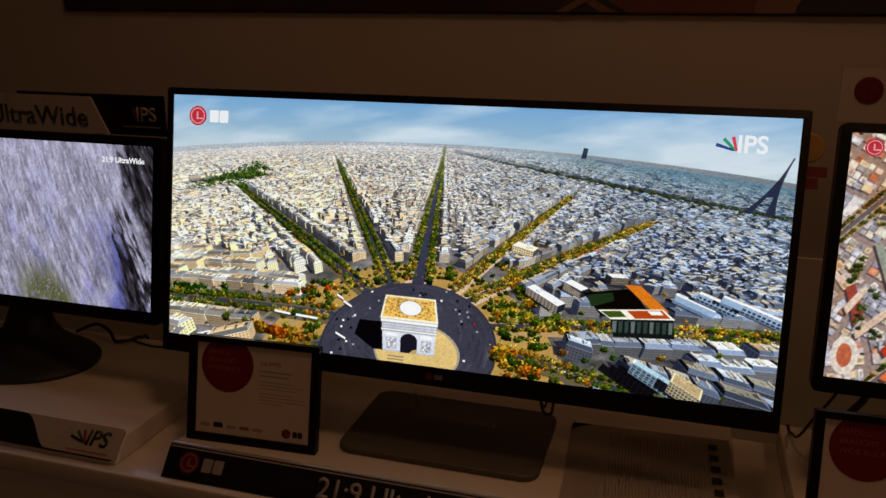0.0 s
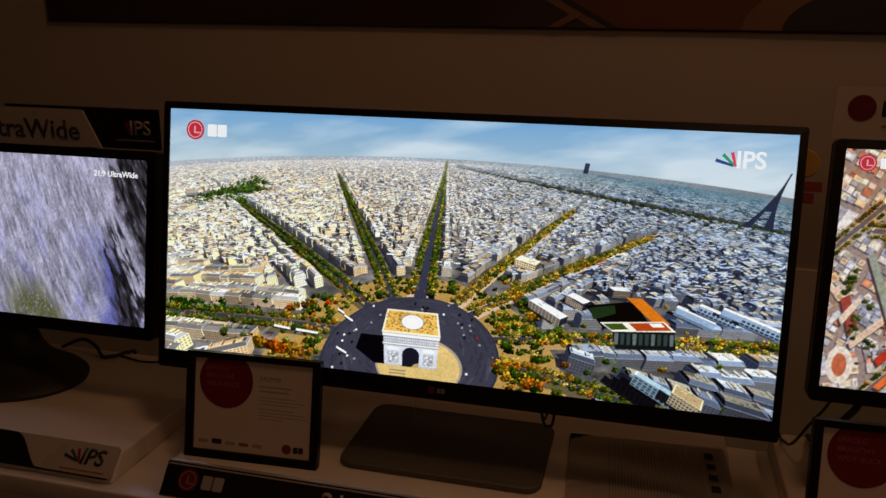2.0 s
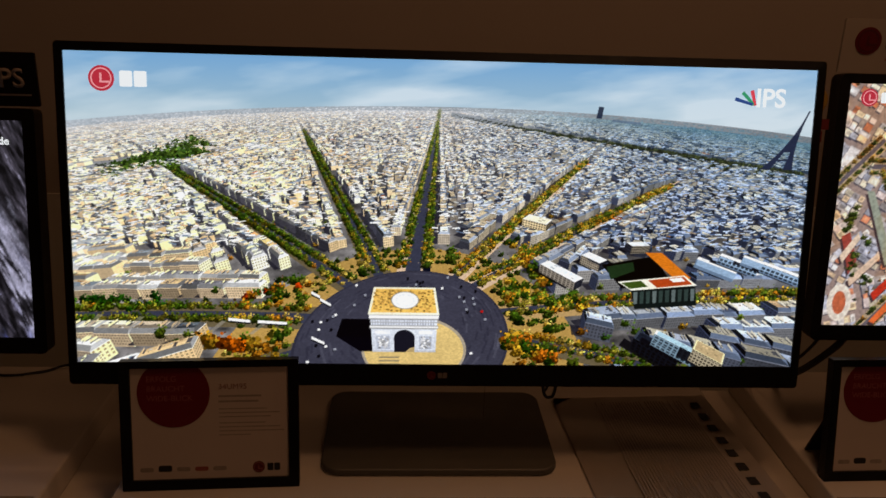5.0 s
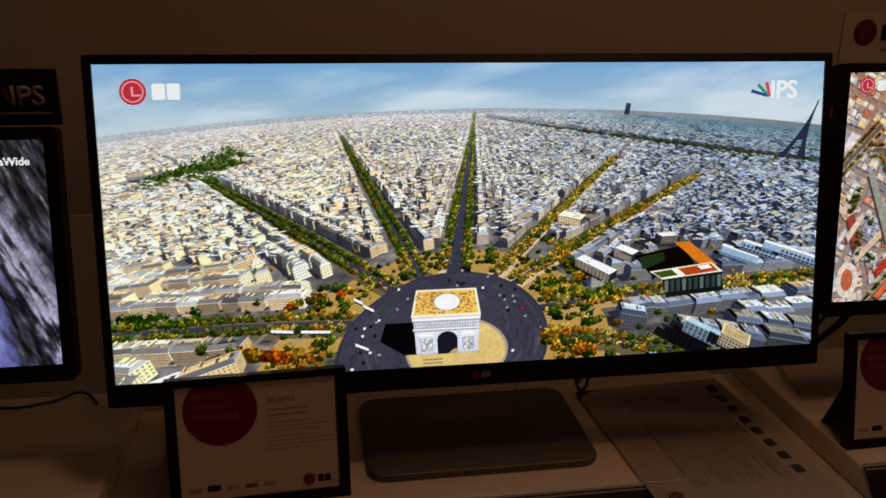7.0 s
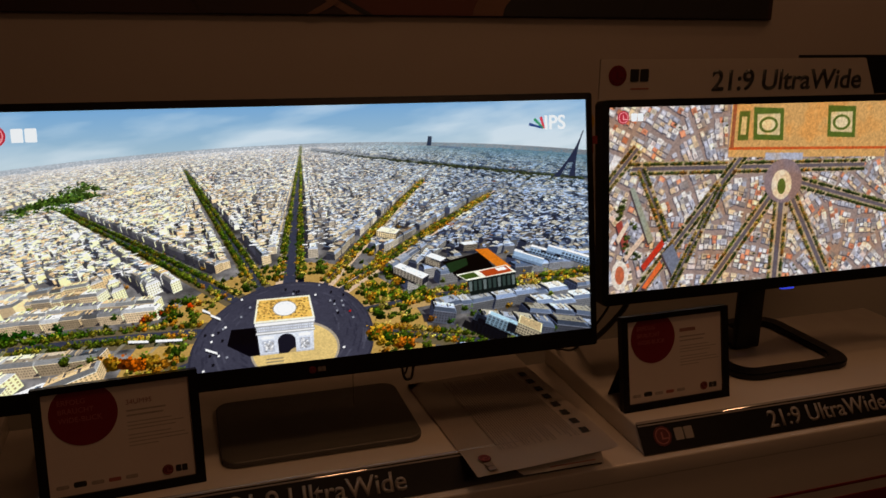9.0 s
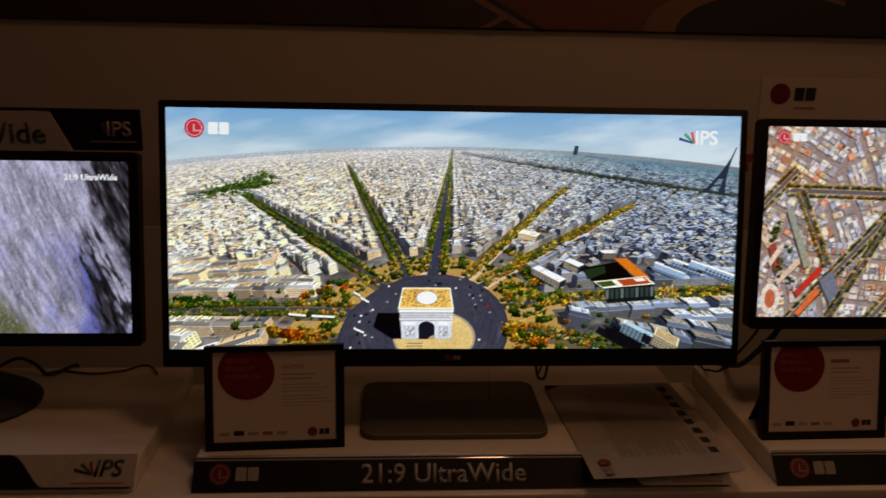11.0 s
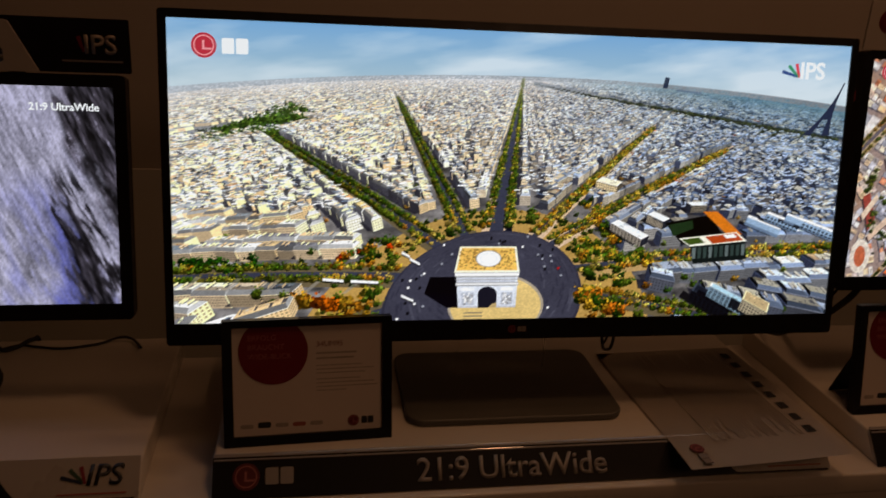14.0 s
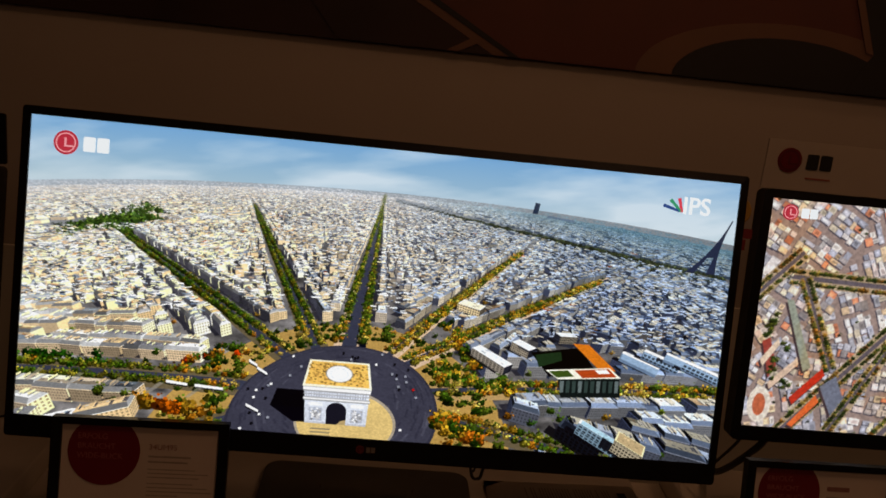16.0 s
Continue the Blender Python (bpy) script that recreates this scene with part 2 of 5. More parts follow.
# ---- the pictures that the displays show, drawn from a made-up town ----
def cloud(h, w, cells, seed, octaves=4, stretch=1.0):
    """Soft noise from 0 to 1."""
    rng, out, amp, total = np.random.default_rng(seed), np.zeros((h, w), np.float32), 1.0, 0.0
    for o in range(octaves):
        gy, gx = max(int(cells * 2 ** o), 2), max(int(cells * 2 ** o * w / h / stretch), 2)
        g = rng.random((gy + 2, gx + 2)).astype(np.float32)
        y, x = np.linspace(0, gy, h, endpoint=False), np.linspace(0, gx, w, endpoint=False)
        iy, ix = y.astype(int), x.astype(int)
        fy, fx = (y - iy)[:, None], (x - ix)[None]
        fy, fx = fy * fy * (3 - 2 * fy), fx * fx * (3 - 2 * fx)
        a, b, c, d = g[iy][:, ix], g[iy][:, ix + 1], g[iy + 1][:, ix], g[iy + 1][:, ix + 1]
        out += amp * ((a * (1 - fx) + b * fx) * (1 - fy) + (c * (1 - fx) + d * fx) * fy)
        total, amp = total + amp, amp * 0.5
    return out / total


def fill(img, pts, colour, mix=1.0):
    """Paints a convex outline, in pixels, on img."""
    h, w = img.shape[:2]
    xs, ys = [p[0] for p in pts], [p[1] for p in pts]
    x0, x1 = max(int(min(xs)), 0), min(int(max(xs)) + 2, w)
    y0, y1 = max(int(min(ys)), 0), min(int(max(ys)) + 2, h)
    if x1 <= x0 or y1 <= y0:
        return
    gx, gy = np.arange(x0, x1, dtype=np.float32)[None] + 0.5, np.arange(y0, y1, dtype=np.float32)[:, None] + 0.5
    pos, neg = None, None
    for (ax, ay), (bx, by) in zip(pts, pts[1:] + pts[:1]):
        s = (bx - ax) * (gy - ay) - (by - ay) * (gx - ax)
        pos = (s >= 0) if pos is None else pos & (s >= 0)
        neg = (s <= 0) if neg is None else neg & (s <= 0)
    m = pos | neg
    part_of = img[y0:y1, x0:x1]
    if mix >= 1:
        part_of[m] = colour
    else:
        part_of[m] = part_of[m] * (1 - mix) + np.array(colour, np.float32) * mix


def dot(img, x, y, rx, ry, colour):
    h, w = img.shape[:2]
    x0, x1, y0, y1 = max(int(x - rx), 0), min(int(x + rx) + 2, w), max(int(y - ry), 0), min(int(y + ry) + 2, h)
    if x1 <= x0 or y1 <= y0:
        return
    gx, gy = (np.arange(x0, x1)[None] + 0.5 - x) / max(rx, 0.5), (np.arange(y0, y1)[:, None] + 0.5 - y) / max(ry, 0.5)
    m = gx * gx + gy * gy <= 1
    img[y0:y1, x0:x1][m] = colour


def tree(img, rng, x, y, r, colours):
    """A clumped crown: shade below, lit leaves above."""
    c = np.array(colours[int(rng.integers(len(colours)))]) * rng.uniform(0.75, 1.15)
    dot(img, x - r * 0.25, y + r * 0.30, r * 0.85, r * 0.50, c * 0.38)
    if r < 2.0:
        dot(img, x, y, r, r * 0.85, c * 0.85)
        return
    for _ in range(34 if r > 5 else 8):
        a, q = rng.uniform(0, 6.3), abs(rng.normal(0, 0.62))
        px, py = q * math.cos(a), q * 0.70 * math.sin(a)
        k = rng.uniform(0.30, 1.05) + 0.35 * min(max(px * 0.6 - py, -0.5), 0.6)
        size = r * rng.uniform(0.10, 0.27)
        dot(img, x + r * px, y + r * py - r * 0.12, size, size * 0.9, c * k)


GREENS = ((0.30, 0.40, 0.12), (0.20, 0.31, 0.10), (0.42, 0.48, 0.16))
GOLDS = ((0.80, 0.62, 0.20), (0.74, 0.50, 0.16), (0.62, 0.58, 0.22), (0.38, 0.45, 0.16), (0.86, 0.74, 0.36), (0.26, 0.34, 0.12), (0.32, 0.39, 0.14))


def boulevards(w, h):
    """A wide view over a town of stone houses, whose tree-lined avenues meet at a round place with a triumphal arch."""
    rng, s = np.random.default_rng(7), 2
    W, H = w * s, h * s
    asp, F, high, bow = h / w, 0.40, 118.0, 0.28
    tilt = math.atan(0.355 * asp / F)
    cp, sp = math.cos(tilt), math.sin(tilt)
    img = np.zeros((H, W, 3), np.float32)

    def project(x, y, z=0.0):
        d = max(y * cp + (high - z) * sp, 1.0)
        u = 0.5 + F * x / d
        v = 0.5 - F * (y * sp - (high - z) * cp) / d / asp + bow * (min(max(u, -0.2), 1.2) - 0.5) ** 2
        return u * W, v * H

    def ground(u, v):
        a, b = (0.5 - v + bow * (u - 0.5) ** 2) * asp / F, (u - 0.5) / F
        dy, dz = cp + a * sp, -sp + a * cp
        return Vector((b * high / -dz, dy * high / -dz))

    def paint(pts, colour, mix=1.0):
        """Fills an outline given in shares of the picture's width and height."""
        fill(img, [(u * W, v * H) for u, v in pts], colour, mix)

    # sky: pale blue, veils of cloud that rise to the one side, haze on the skyline
    yy, xx = np.linspace(0, 1, H)[:, None], np.linspace(0, 1, W)[None]
    k = np.clip(yy / 0.20, 0, 1)[..., None] + 0 * xx[..., None]
    img[:] = (1 - k) * np.array((0.47, 0.67, 0.85)) + k * np.array((0.68, 0.78, 0.83))
    veil = cloud(H, W, 5, 3, 5, 3.6) * 0.6 + cloud(H, W, 14, 5, 5, 4.5) * 0.4
    veil = veil[(np.arange(H)[:, None] + (xx * 0.26 * H).astype(int)) % H, np.arange(W)[None]]
    band = np.exp(-((yy - (0.145 - 0.20 * (xx - 0.30))) / 0.030) ** 2) * np.clip((xx - 0.22) * 4, 0, 1) * np.clip((0.74 - xx) * 4, 0, 1)
    cover = np.clip((veil - 0.43) * 3.0 + 0.62 * band * (veil + 0.3) + 0.60 * np.clip(xx - 0.52, 0, 0.4) + 0.30 * np.clip(0.22 - xx, 0, 0.2), 0, 0.72)[..., None]
    img[:] = img * (1 - cover) + cover * np.array((0.90, 0.94, 0.97))

    def haze(c, d, side=0.3):
        f = 1 - math.exp(-max(d - 350, 0) / 4600)
        k = 1 - 0.30 * max(side - 0.45, 0) / 0.55
        return (np.array(c) * (1 - f) + np.array((0.74, 0.75, 0.77)) * np.array((k * k, k, k ** 0.7)) * f) * (1 - 0.35 * f * (1 - k))

    # ground: shaded streets and courts
    u = (np.arange(W) + 0.5) / W
    top = (0.5 - F * (sp / cp) / asp * 0.995 + bow * (u - 0.5) ** 2) * H
    rows = np.arange(H)[:, None]
    below = rows > top[None]
    g = np.clip((rows - top[None]) / H / 0.22, 0, 1)[..., None]
    patchy = cloud(H, W, 34, 41, 3, 2.0)[..., None]
    base = ((1 - g) * np.array((0.60, 0.63, 0.66)) + g * np.array((0.40, 0.39, 0.39)) * (0.5 + 1.1 * patchy)) * (1.08 - 0.30 * xx[..., None])
    img[below] = base[below]

    star = ground(0.447, 0.858)
    ends = [ground(*e) for e in ((0.489, 0.158), (0.308, 0.232), (0.135, 0.365), (0.0, 0.845), (0.690, 0.312), (0.812, 0.385), (1.0, 0.760), (0.86, 1.04), (0.16, 1.06))]
    ways = [((e - star).normalized(), max((e - star).length, 300)) for e in ends]
    widths = [10.5, 6.5, 6.5, 7.5, 4.5, 5.0, 6.0, 4.5, 5.0]

    def quad(p, q, half, off=0.0):
        n = (q - p).normalized()
        n = Vector((-n.y, n.x))
        a, b = n * (off + half), n * (off - half)
        return [project(*(p + a)), project(*(q + a)), project(*(q + b)), project(*(p + b))]

    def offset(p):
        """The nearest avenue, the way along it and off it, and how much nearer it is than the next."""
        best, second = None, 1e9
        for i, (way, _) in enumerate(ways):
            a = (p - star).dot(way)
            if a > 0:
                c = (p - star).dot(Vector((-way.y, way.x)))
                if best is None or abs(c) < abs(best[2]):
                    second = abs(best[2]) if best else 1e9
                    best = (i, a, c)
                else:
                    second = min(second, abs(c))
        return (*best, second - abs(best[2])) if best else (0, 0, 0, 0)

    def circle(r, n=60):
        return [project(star.x + r * math.cos(2 * math.pi * i / n), star.y + r * math.sin(2 * math.pi * i / n)) for i in range(n)]

    # the garden ring, the avenues and the place
    fill(img, circle(98), (0.66, 0.54, 0.32))
    for i, ((way, length), half) in enumerate(zip(ways, widths)):
        for k in range(46):
            p, q = star + way * (length * 1.12 * (k / 46) ** 1.6), star + way * (length * 1.12 * ((k + 1) / 46) ** 1.6)
            if min(p.y, q.y) > -40:
                fill(img, quad(p, q, half + 2.5), tuple(haze((0.78, 0.68, 0.58) if i in (0, 4, 5) else ((0.66, 0.55, 0.38) if i == 6 else (0.40, 0.36, 0.28)), p.length)))
                fill(img, quad(p, q, half * 0.56, 0.6), tuple(haze((0.24, 0.25, 0.31), p.length)))
                if i == 0:
                    fill(img, quad(p, q, half * 0.28, -half * 0.95), tuple(haze((0.07, 0.09, 0.15), p.length)))
    fill(img, circle(60), (0.22, 0.22, 0.27))
    fill(img, circle(58.5), (0.255, 0.255, 0.305))
    for _ in range(150):
        a, r, l = rng.uniform(0, 6.283), rng.uniform(30, 57), rng.uniform(0.05, 0.3)
        arc = [project(star.x + q * math.cos(a + b), star.y + q * math.sin(a + b)) for q, b in ((r, 0), (r, l), (r + 1.2, l), (r + 1.2, 0))]
        fill(img, arc, (0.36, 0.36, 0.41) if rng.random() < 0.4 else (0.18, 0.18, 0.23), 0.4)

    # long terraces of houses, wall to wall, in rows beside the avenues
    wood = ground(0.105, 0.335)
    houses = []
    for i, (way, length) in enumerate(ways):
        side = Vector((-way.y, way.x))
        for sgn in (-1, 1):
            c, row = widths[i] + 8.0, 0
            while c < 3600:
                grow = max(1.0, 0.55 * (c / 100))
                deep = 9.0 * grow * rng.uniform(0.9, 1.15)
                a = 99.0 + rng.uniform(0, 10)
                while a < 7400:
                    p = star + way * a + side * (sgn * (c + deep / 2))
                    far = p.length
                    k = max(1.0, far / 400)
                    long = (rng.uniform(9, 24) if c < 40 else rng.uniform(6, 19)) * k
                    p = p + way * (long / 2)
                    if p.y > -25 and abs(p.x) < 1.34 * p.y + 120 and not (deep < 0.42 * 9.0 * k and row % 2):
                        near = offset(p)
                        if near[0] == i and near[2] * sgn > 0 and near[3] > 5 + 0.006 * far and ((p.x - wood.x) / 170) ** 2 + ((p.y - wood.y) / 120) ** 2 > 1 and (p - star).length > 99:
                            if rng.random() < (0.95 if c < 30 else 0.86) and (near[1] % 118 > 7 or far > 700):
                                spin = rng.normal(0, 0.03) + (rng.normal(0, 0.10) + 0.95 * math.sin(p.x / 88 + 1.3 * i) * math.cos(p.y / 120 + i)) * min(max(abs(near[2]) - 26, 0) / 40, 1)
                                aim = Vector((way.x * math.cos(spin) - way.y * math.sin(spin), way.x * math.sin(spin) + way.y * math.cos(spin)))
                                houses.append((p + Vector((rng.normal(0, 1.6), rng.normal(0, 1.6))) * (k if c > 30 else 0.2), max(deep, 9.0 * k * 0.72) * rng.uniform(0.85, 1.1), long * 0.99, aim, (i, sgn, int(near[1] // 60), row // 2)))
                    a += long
                row += 1
                c += deep + (3.4 if row % 2 else 6.2) * grow
    greens = []
    for (way, length), half, i in zip(ways, widths, range(9)):
        side, a = Vector((-way.y, way.x)), 62.0
        while a < length * (0.99 if i in (1, 2, 4, 5) else 1.1):
            p = star + way * a
            for off in (-1, 1):
                for extra in ((0.86,) if p.length > 420 else (0.70, 1.10)):
                    if rng.random() < 0.9:
                        kinds = (*GREENS, (0.46, 0.42, 0.14)) if i in (1, 2) and a > 125 else (GOLDS if i in (4, 5, 6) or a < 105 else (GREENS[0], GREENS[2], GOLDS[2]))
                        greens.append((p + side * (off * half * extra * (0.8 if i else 1.0) + rng.normal(0, 0.3)), (2.3 + 0.0040 * a) * rng.uniform(0.7, 1.15), kinds))
            a += 3.8 + a * 0.007
    for _ in range(560):
        r, t = rng.uniform(63, 97), rng.uniform(0, 6.283)
        p = star + Vector((math.cos(t), math.sin(t))) * r
        near = offset(p)
        if near[2] == 0 or abs(near[2]) > 8.5:
            kinds = GOLDS if rng.random() < 0.55 else GREENS
            greens.append((p, rng.uniform(1.5, 3.9), kinds))
    for _ in range(520):
        t = rng.random()
        greens.append((ground(0.045 + 0.130 * t + rng.normal(0, 0.005), 0.395 - 0.105 * t + rng.normal(0, 0.012 + 0.004 * t)), 8 + 10 * t, GREENS[:2]))
    river = ((0.17, 0.21, 0.13), (0.12, 0.16, 0.10), (0.26, 0.30, 0.14))
    for (u0, v0), (u1, v1), n in (((0.505, 0.172), (0.60, 0.212), 60), ((0.58, 0.205), (0.76, 0.268), 170), ((0.74, 0.262), (0.99, 0.345), 260), ((0.84, 0.31), (0.97, 0.36), 60)):
        for t in np.linspace(0, 1, n):
            greens.append((ground(u0 + (u1 - u0) * t, v0 + (v1 - v0) * t + rng.uniform(-0.005, 0.005)), 9, river))
    for _ in range(230):
        p = ground(rng.uniform(0, 1), rng.uniform(0.26, 1.0))
        if (p - star).length > 100:
            greens.append((p, rng.uniform(1.5, 3.4), GREENS + GOLDS[:2]))
    for (u0, v0), (u1, v1), n, r, kinds in (((0.0, 0.800), (0.115, 0.812), 34, 3.0, ((0.13, 0.30, 0.08), (0.20, 0.38, 0.10))), ((0.045, 0.895), (0.155, 0.925), 24, 3.0, GREENS), ((0.17, 0.925), (0.26, 0.965), 12, 4.4, (GOLDS[0], GOLDS[1], (0.80, 0.42, 0.10))), ((0.225, 0.80), (0.30, 0.74), 14, 3.6, ((0.72, 0.26, 0.08), GOLDS[1], GREENS[0])), ((0.60, 0.60), (0.64, 0.72), 34, 4.0, GOLDS[:2] + GREENS), ((0.59, 0.76), (0.70, 0.80), 44, 3.4, GREENS + GOLDS[:1]), ((0.585, 0.93), (0.66, 0.99), 26, 3.8, ((0.78, 0.46, 0.14), GREENS[1], GOLDS[0]))):
        for t in np.linspace(0, 1, n):
            greens.append((ground(u0 + (u1 - u0) * t + rng.normal(0, 0.006), v0 + (v1 - v0) * t + rng.normal(0, 0.010)), r * rng.uniform(0.75, 1.15), kinds))
    # the court of the glass office block stays free
    court = ground(0.80, 0.70)
    def on_river(p):
        x, y = project(p.x, p.y)
        u, v = x / W, y / H
        line = 0.172 + 0.385 * (u - 0.505) if u < 0.76 else 0.270 + 0.33 * (u - 0.76)
        return u > 0.50 and -0.009 < v - line < 0.010

    houses = [q for q in houses if (q[0] - court).length > 30 and not on_river(q[0])]
    # far off, roofs and gaps run together into short strokes
    flecks = []
    for _ in range(17000):
        p = ground(rng.uniform(0, 1), 0.14 + 0.50 * rng.random() ** 2.2)
        if 240 < p.length < 20000 and rng.random() < p.length / 520 and not on_river(p) and ((p.x - wood.x) / 170) ** 2 + ((p.y - wood.y) / 120) ** 2 > 1:
            near = offset(p)
            if abs(near[2]) > 12 + 0.01 * p.length or near[1] > ways[near[0]][1]:
                flecks.append(p)
    pale = ((0.42, 0.44, 0.50), (0.82, 0.66, 0.48), (0.90, 0.91, 0.93), (0.95, 0.92, 0.87), (0.78, 0.82, 0.87), (1.0, 0.99, 0.98), (0.97, 0.98, 1.0), (0.62, 0.69, 0.78), (0.88, 0.80, 0.66), (0.52, 0.59, 0.68), (0.84, 0.85, 0.87), (0.94, 0.86, 0.70), (0.60, 0.62, 0.66))
    items = [(q[0].length, 0, q) for q in houses] + [(q[0].length - 4, 1, q) for q in greens]
    items += [(p.length - 30, 2, p) for p in flecks]
    items.sort(key=lambda q: -q[0])
    clip = lambda c, d, side: tuple(np.clip(haze(c, d, side), 0, 1))
    for dist, kind, q in items:
        if kind == 2:
            x, y = project(q.x, q.y, 11)
            k = F * W / max(q.y * cp + high * sp, 1)
            a, up_by = rng.uniform(0.7, 3.2) * k * (1 + dist / 1300) + 1.0, rng.uniform(0.3, 1.1) * k * (1 + dist / 1500) + 0.8
            skew = rng.normal(0, 0.8) * a
            c = ((0.16, 0.18, 0.23), (0.98, 0.97, 0.95), (0.96, 0.86, 0.68), (0.44, 0.50, 0.58), (0.93, 0.94, 0.97), (0.24, 0.24, 0.28), (0.80, 0.66, 0.50))[int(rng.choice(7, p=(0.10, 0.30, 0.16, 0.14, 0.21, 0.06, 0.03)))]
            right = min(max(0.42 + q.x / max(q.y, 60) * 0.75, 0), 1)
            fill(img, [(x - a, y), (x + a, y + skew * 0.4), (x + a, y + skew * 0.4 - up_by), (x - a, y - up_by)], clip(np.array(c) * np.array((1.02 - 0.26 * right, 1.01 - 0.19 * right, 1.0 - 0.06 * right)), dist, right))
            continue
        if kind:
            p, r, kinds = q
            x, y = project(p.x, p.y, 3)
            tree(img, rng, x, y, max(r * F * W / max(p.y * cp + high * sp, 1), 1.0), [tuple(haze(c, dist * 0.8)) for c in kinds])
            continue
        p, wd, ln, way, plot = q
        side = Vector((-way.y, way.x))
        own = random.Random(hash(plot))
        tall = own.uniform(7.5, 10.0) + rng.uniform(-1.0, 1.6) + (rng.uniform(3, 9) if rng.random() < 0.02 else 0)
        corners = ((-1, -1), (1, -1), (1, 1), (-1, 1))
        base = [p + way * (ln * a / 2) + side * (wd * b / 2) for a, b in corners]
        lean = min(max(0.42 + p.x / max(p.y, 60) * 0.75, 0), 1)
        tone = rng.uniform(0.78, 1.12) * own.uniform(0.84, 1.08) * (1.07 - 0.17 * lean)
        warm = np.array((1.06 - 0.12 * lean, 1.01 - 0.01 * lean, 0.94 + 0.16 * lean))
        low, up = [project(b.x, b.y) for b in base], [project(b.x, b.y, tall) for b in base]
        # the shade that it throws to the sunless side
        if dist < 1500:
            cast = Vector((-5.5, 1.0))
            fill(img, [project(*(b + cast)) for b in base], (0.13, 0.13, 0.17), 0.75)
        for k in range(4):
            b0, b1 = base[k], base[(k + 1) % 4]
            n = Vector(((b1 - b0).y, -(b1 - b0).x)).normalized()
            if n.dot((b0 + b1) / 2) < 0:
                sun = min(max(n.x * 0.95 - n.y * 0.48 + 0.14, 0), 1) * (1.0 - 0.55 * lean)
                wall = np.array((0.26, 0.27, 0.32)) * (1 - sun) + np.array((1.02, 0.93, 0.76)) * sun
                f = [np.array(v) for v in (low[k], low[(k + 1) % 4], up[(k + 1) % 4], up[k])]
                fill(img, [tuple(v) for v in f], clip(wall * warm * tone, dist, lean))
                if dist < 330:
                    for z in (0.16, 0.38, 0.60, 0.82):
                        e = [f[0] + (f[3] - f[0]) * z, f[1] + (f[2] - f[1]) * z]
                        rise = [(f[3] - f[0]) * 0.11, (f[2] - f[1]) * 0.11]
                        m = max(int((b1 - b0).length / 1.7), 2)
                        for j in range(m):
                            t0, t1 = (j + 0.25) / m, (j + 0.70) / m
                            r = rise[0]
                            fill(img, [tuple(e[0] + (e[1] - e[0]) * t0), tuple(e[0] + (e[1] - e[0]) * t1), tuple(e[0] + (e[1] - e[0]) * t1 + r), tuple(e[0] + (e[1] - e[0]) * t0 + r)], tuple(wall * warm * 0.42), 0.7)
                    fill(img, [tuple(f[3] + (f[0] - f[3]) * 0.05), tuple(f[2] + (f[1] - f[2]) * 0.05), tuple(f[2]), tuple(f[3])], clip(wall * warm * 1.25, dist, lean))
        roof = np.array(pale[own.randrange(len(pale)) if rng.random() < 0.6 else int(rng.integers(len(pale)))]) * tone * warm
        if rng.random() < 0.012:
            roof = np.array((0.80, 0.40, 0.16)) * tone
        # mansard: the outer slopes, then the flat or ridged top
        inset = [p + way * ((ln - 1.6) * a / 2) + side * ((wd - 3.6) * b / 2) for a, b in corners] if dist < 900 else [p + way * (ln * 0.46 * a) + side * (wd * 0.34 * b) for a, b in corners]
        crown = [project(b.x, b.y, tall + 2.2) for b in inset]
        for k in range(4):
            n = (base[k] + base[(k + 1) % 4]) / 2 - p
            sun = n.normalized().x * 0.6 - n.normalized().y * 0.35
            fill(img, [up[k], up[(k + 1) % 4], crown[(k + 1) % 4], crown[k]], clip(np.array((0.58, 0.61, 0.66)) * tone * warm * rng.uniform(0.7, 1.2) * (0.72 + 0.75 * sun), dist, lean))
        fill(img, crown, clip(roof, dist, lean))
        u0, u1, u2, u3 = (np.array(v) for v in crown)
        mid, e1, e2 = (u0 + u1 + u2 + u3) / 4, (u1 - u0) / 2, (u3 - u0) / 2
        if rng.random() < 0.55:
            lit = 0.62 if rng.random() < 0.5 else 1.14
            fill(img, [tuple(mid - e1), tuple(mid + e1), tuple(mid + e1 + e2), tuple(mid - e1 + e2)], clip(roof * lit, dist, lean))
        lift = np.array((0, -1.6 * F * H / asp / max(p.y * cp + high * sp, 1) * asp * cp / asp))
        # party walls with chimneys across the roof, each with its shade, and skylights
        for _ in range(int(rng.integers(2, 5)) if dist < 700 else int(rng.integers(1, 3))):
            t = rng.uniform(-0.95, 0.9)
            o0, o1 = mid + e1 * t - e2 * rng.uniform(0.3, 1.0), mid + e1 * t + e2 * rng.uniform(0.3, 1.0)
            th = e1 * rng.uniform(0.03, 0.09)
            fill(img, [tuple(o0 - th * 2.2), tuple(o0), tuple(o1), tuple(o1 - th * 2.2)], clip(np.array((0.20, 0.21, 0.26)), dist, lean), 0.8)
            fill(img, [tuple(o0), tuple(o0 + lift), tuple(o1 + lift), tuple(o1)], clip(np.array((0.96, 0.88, 0.74)) * warm * tone, dist, lean))
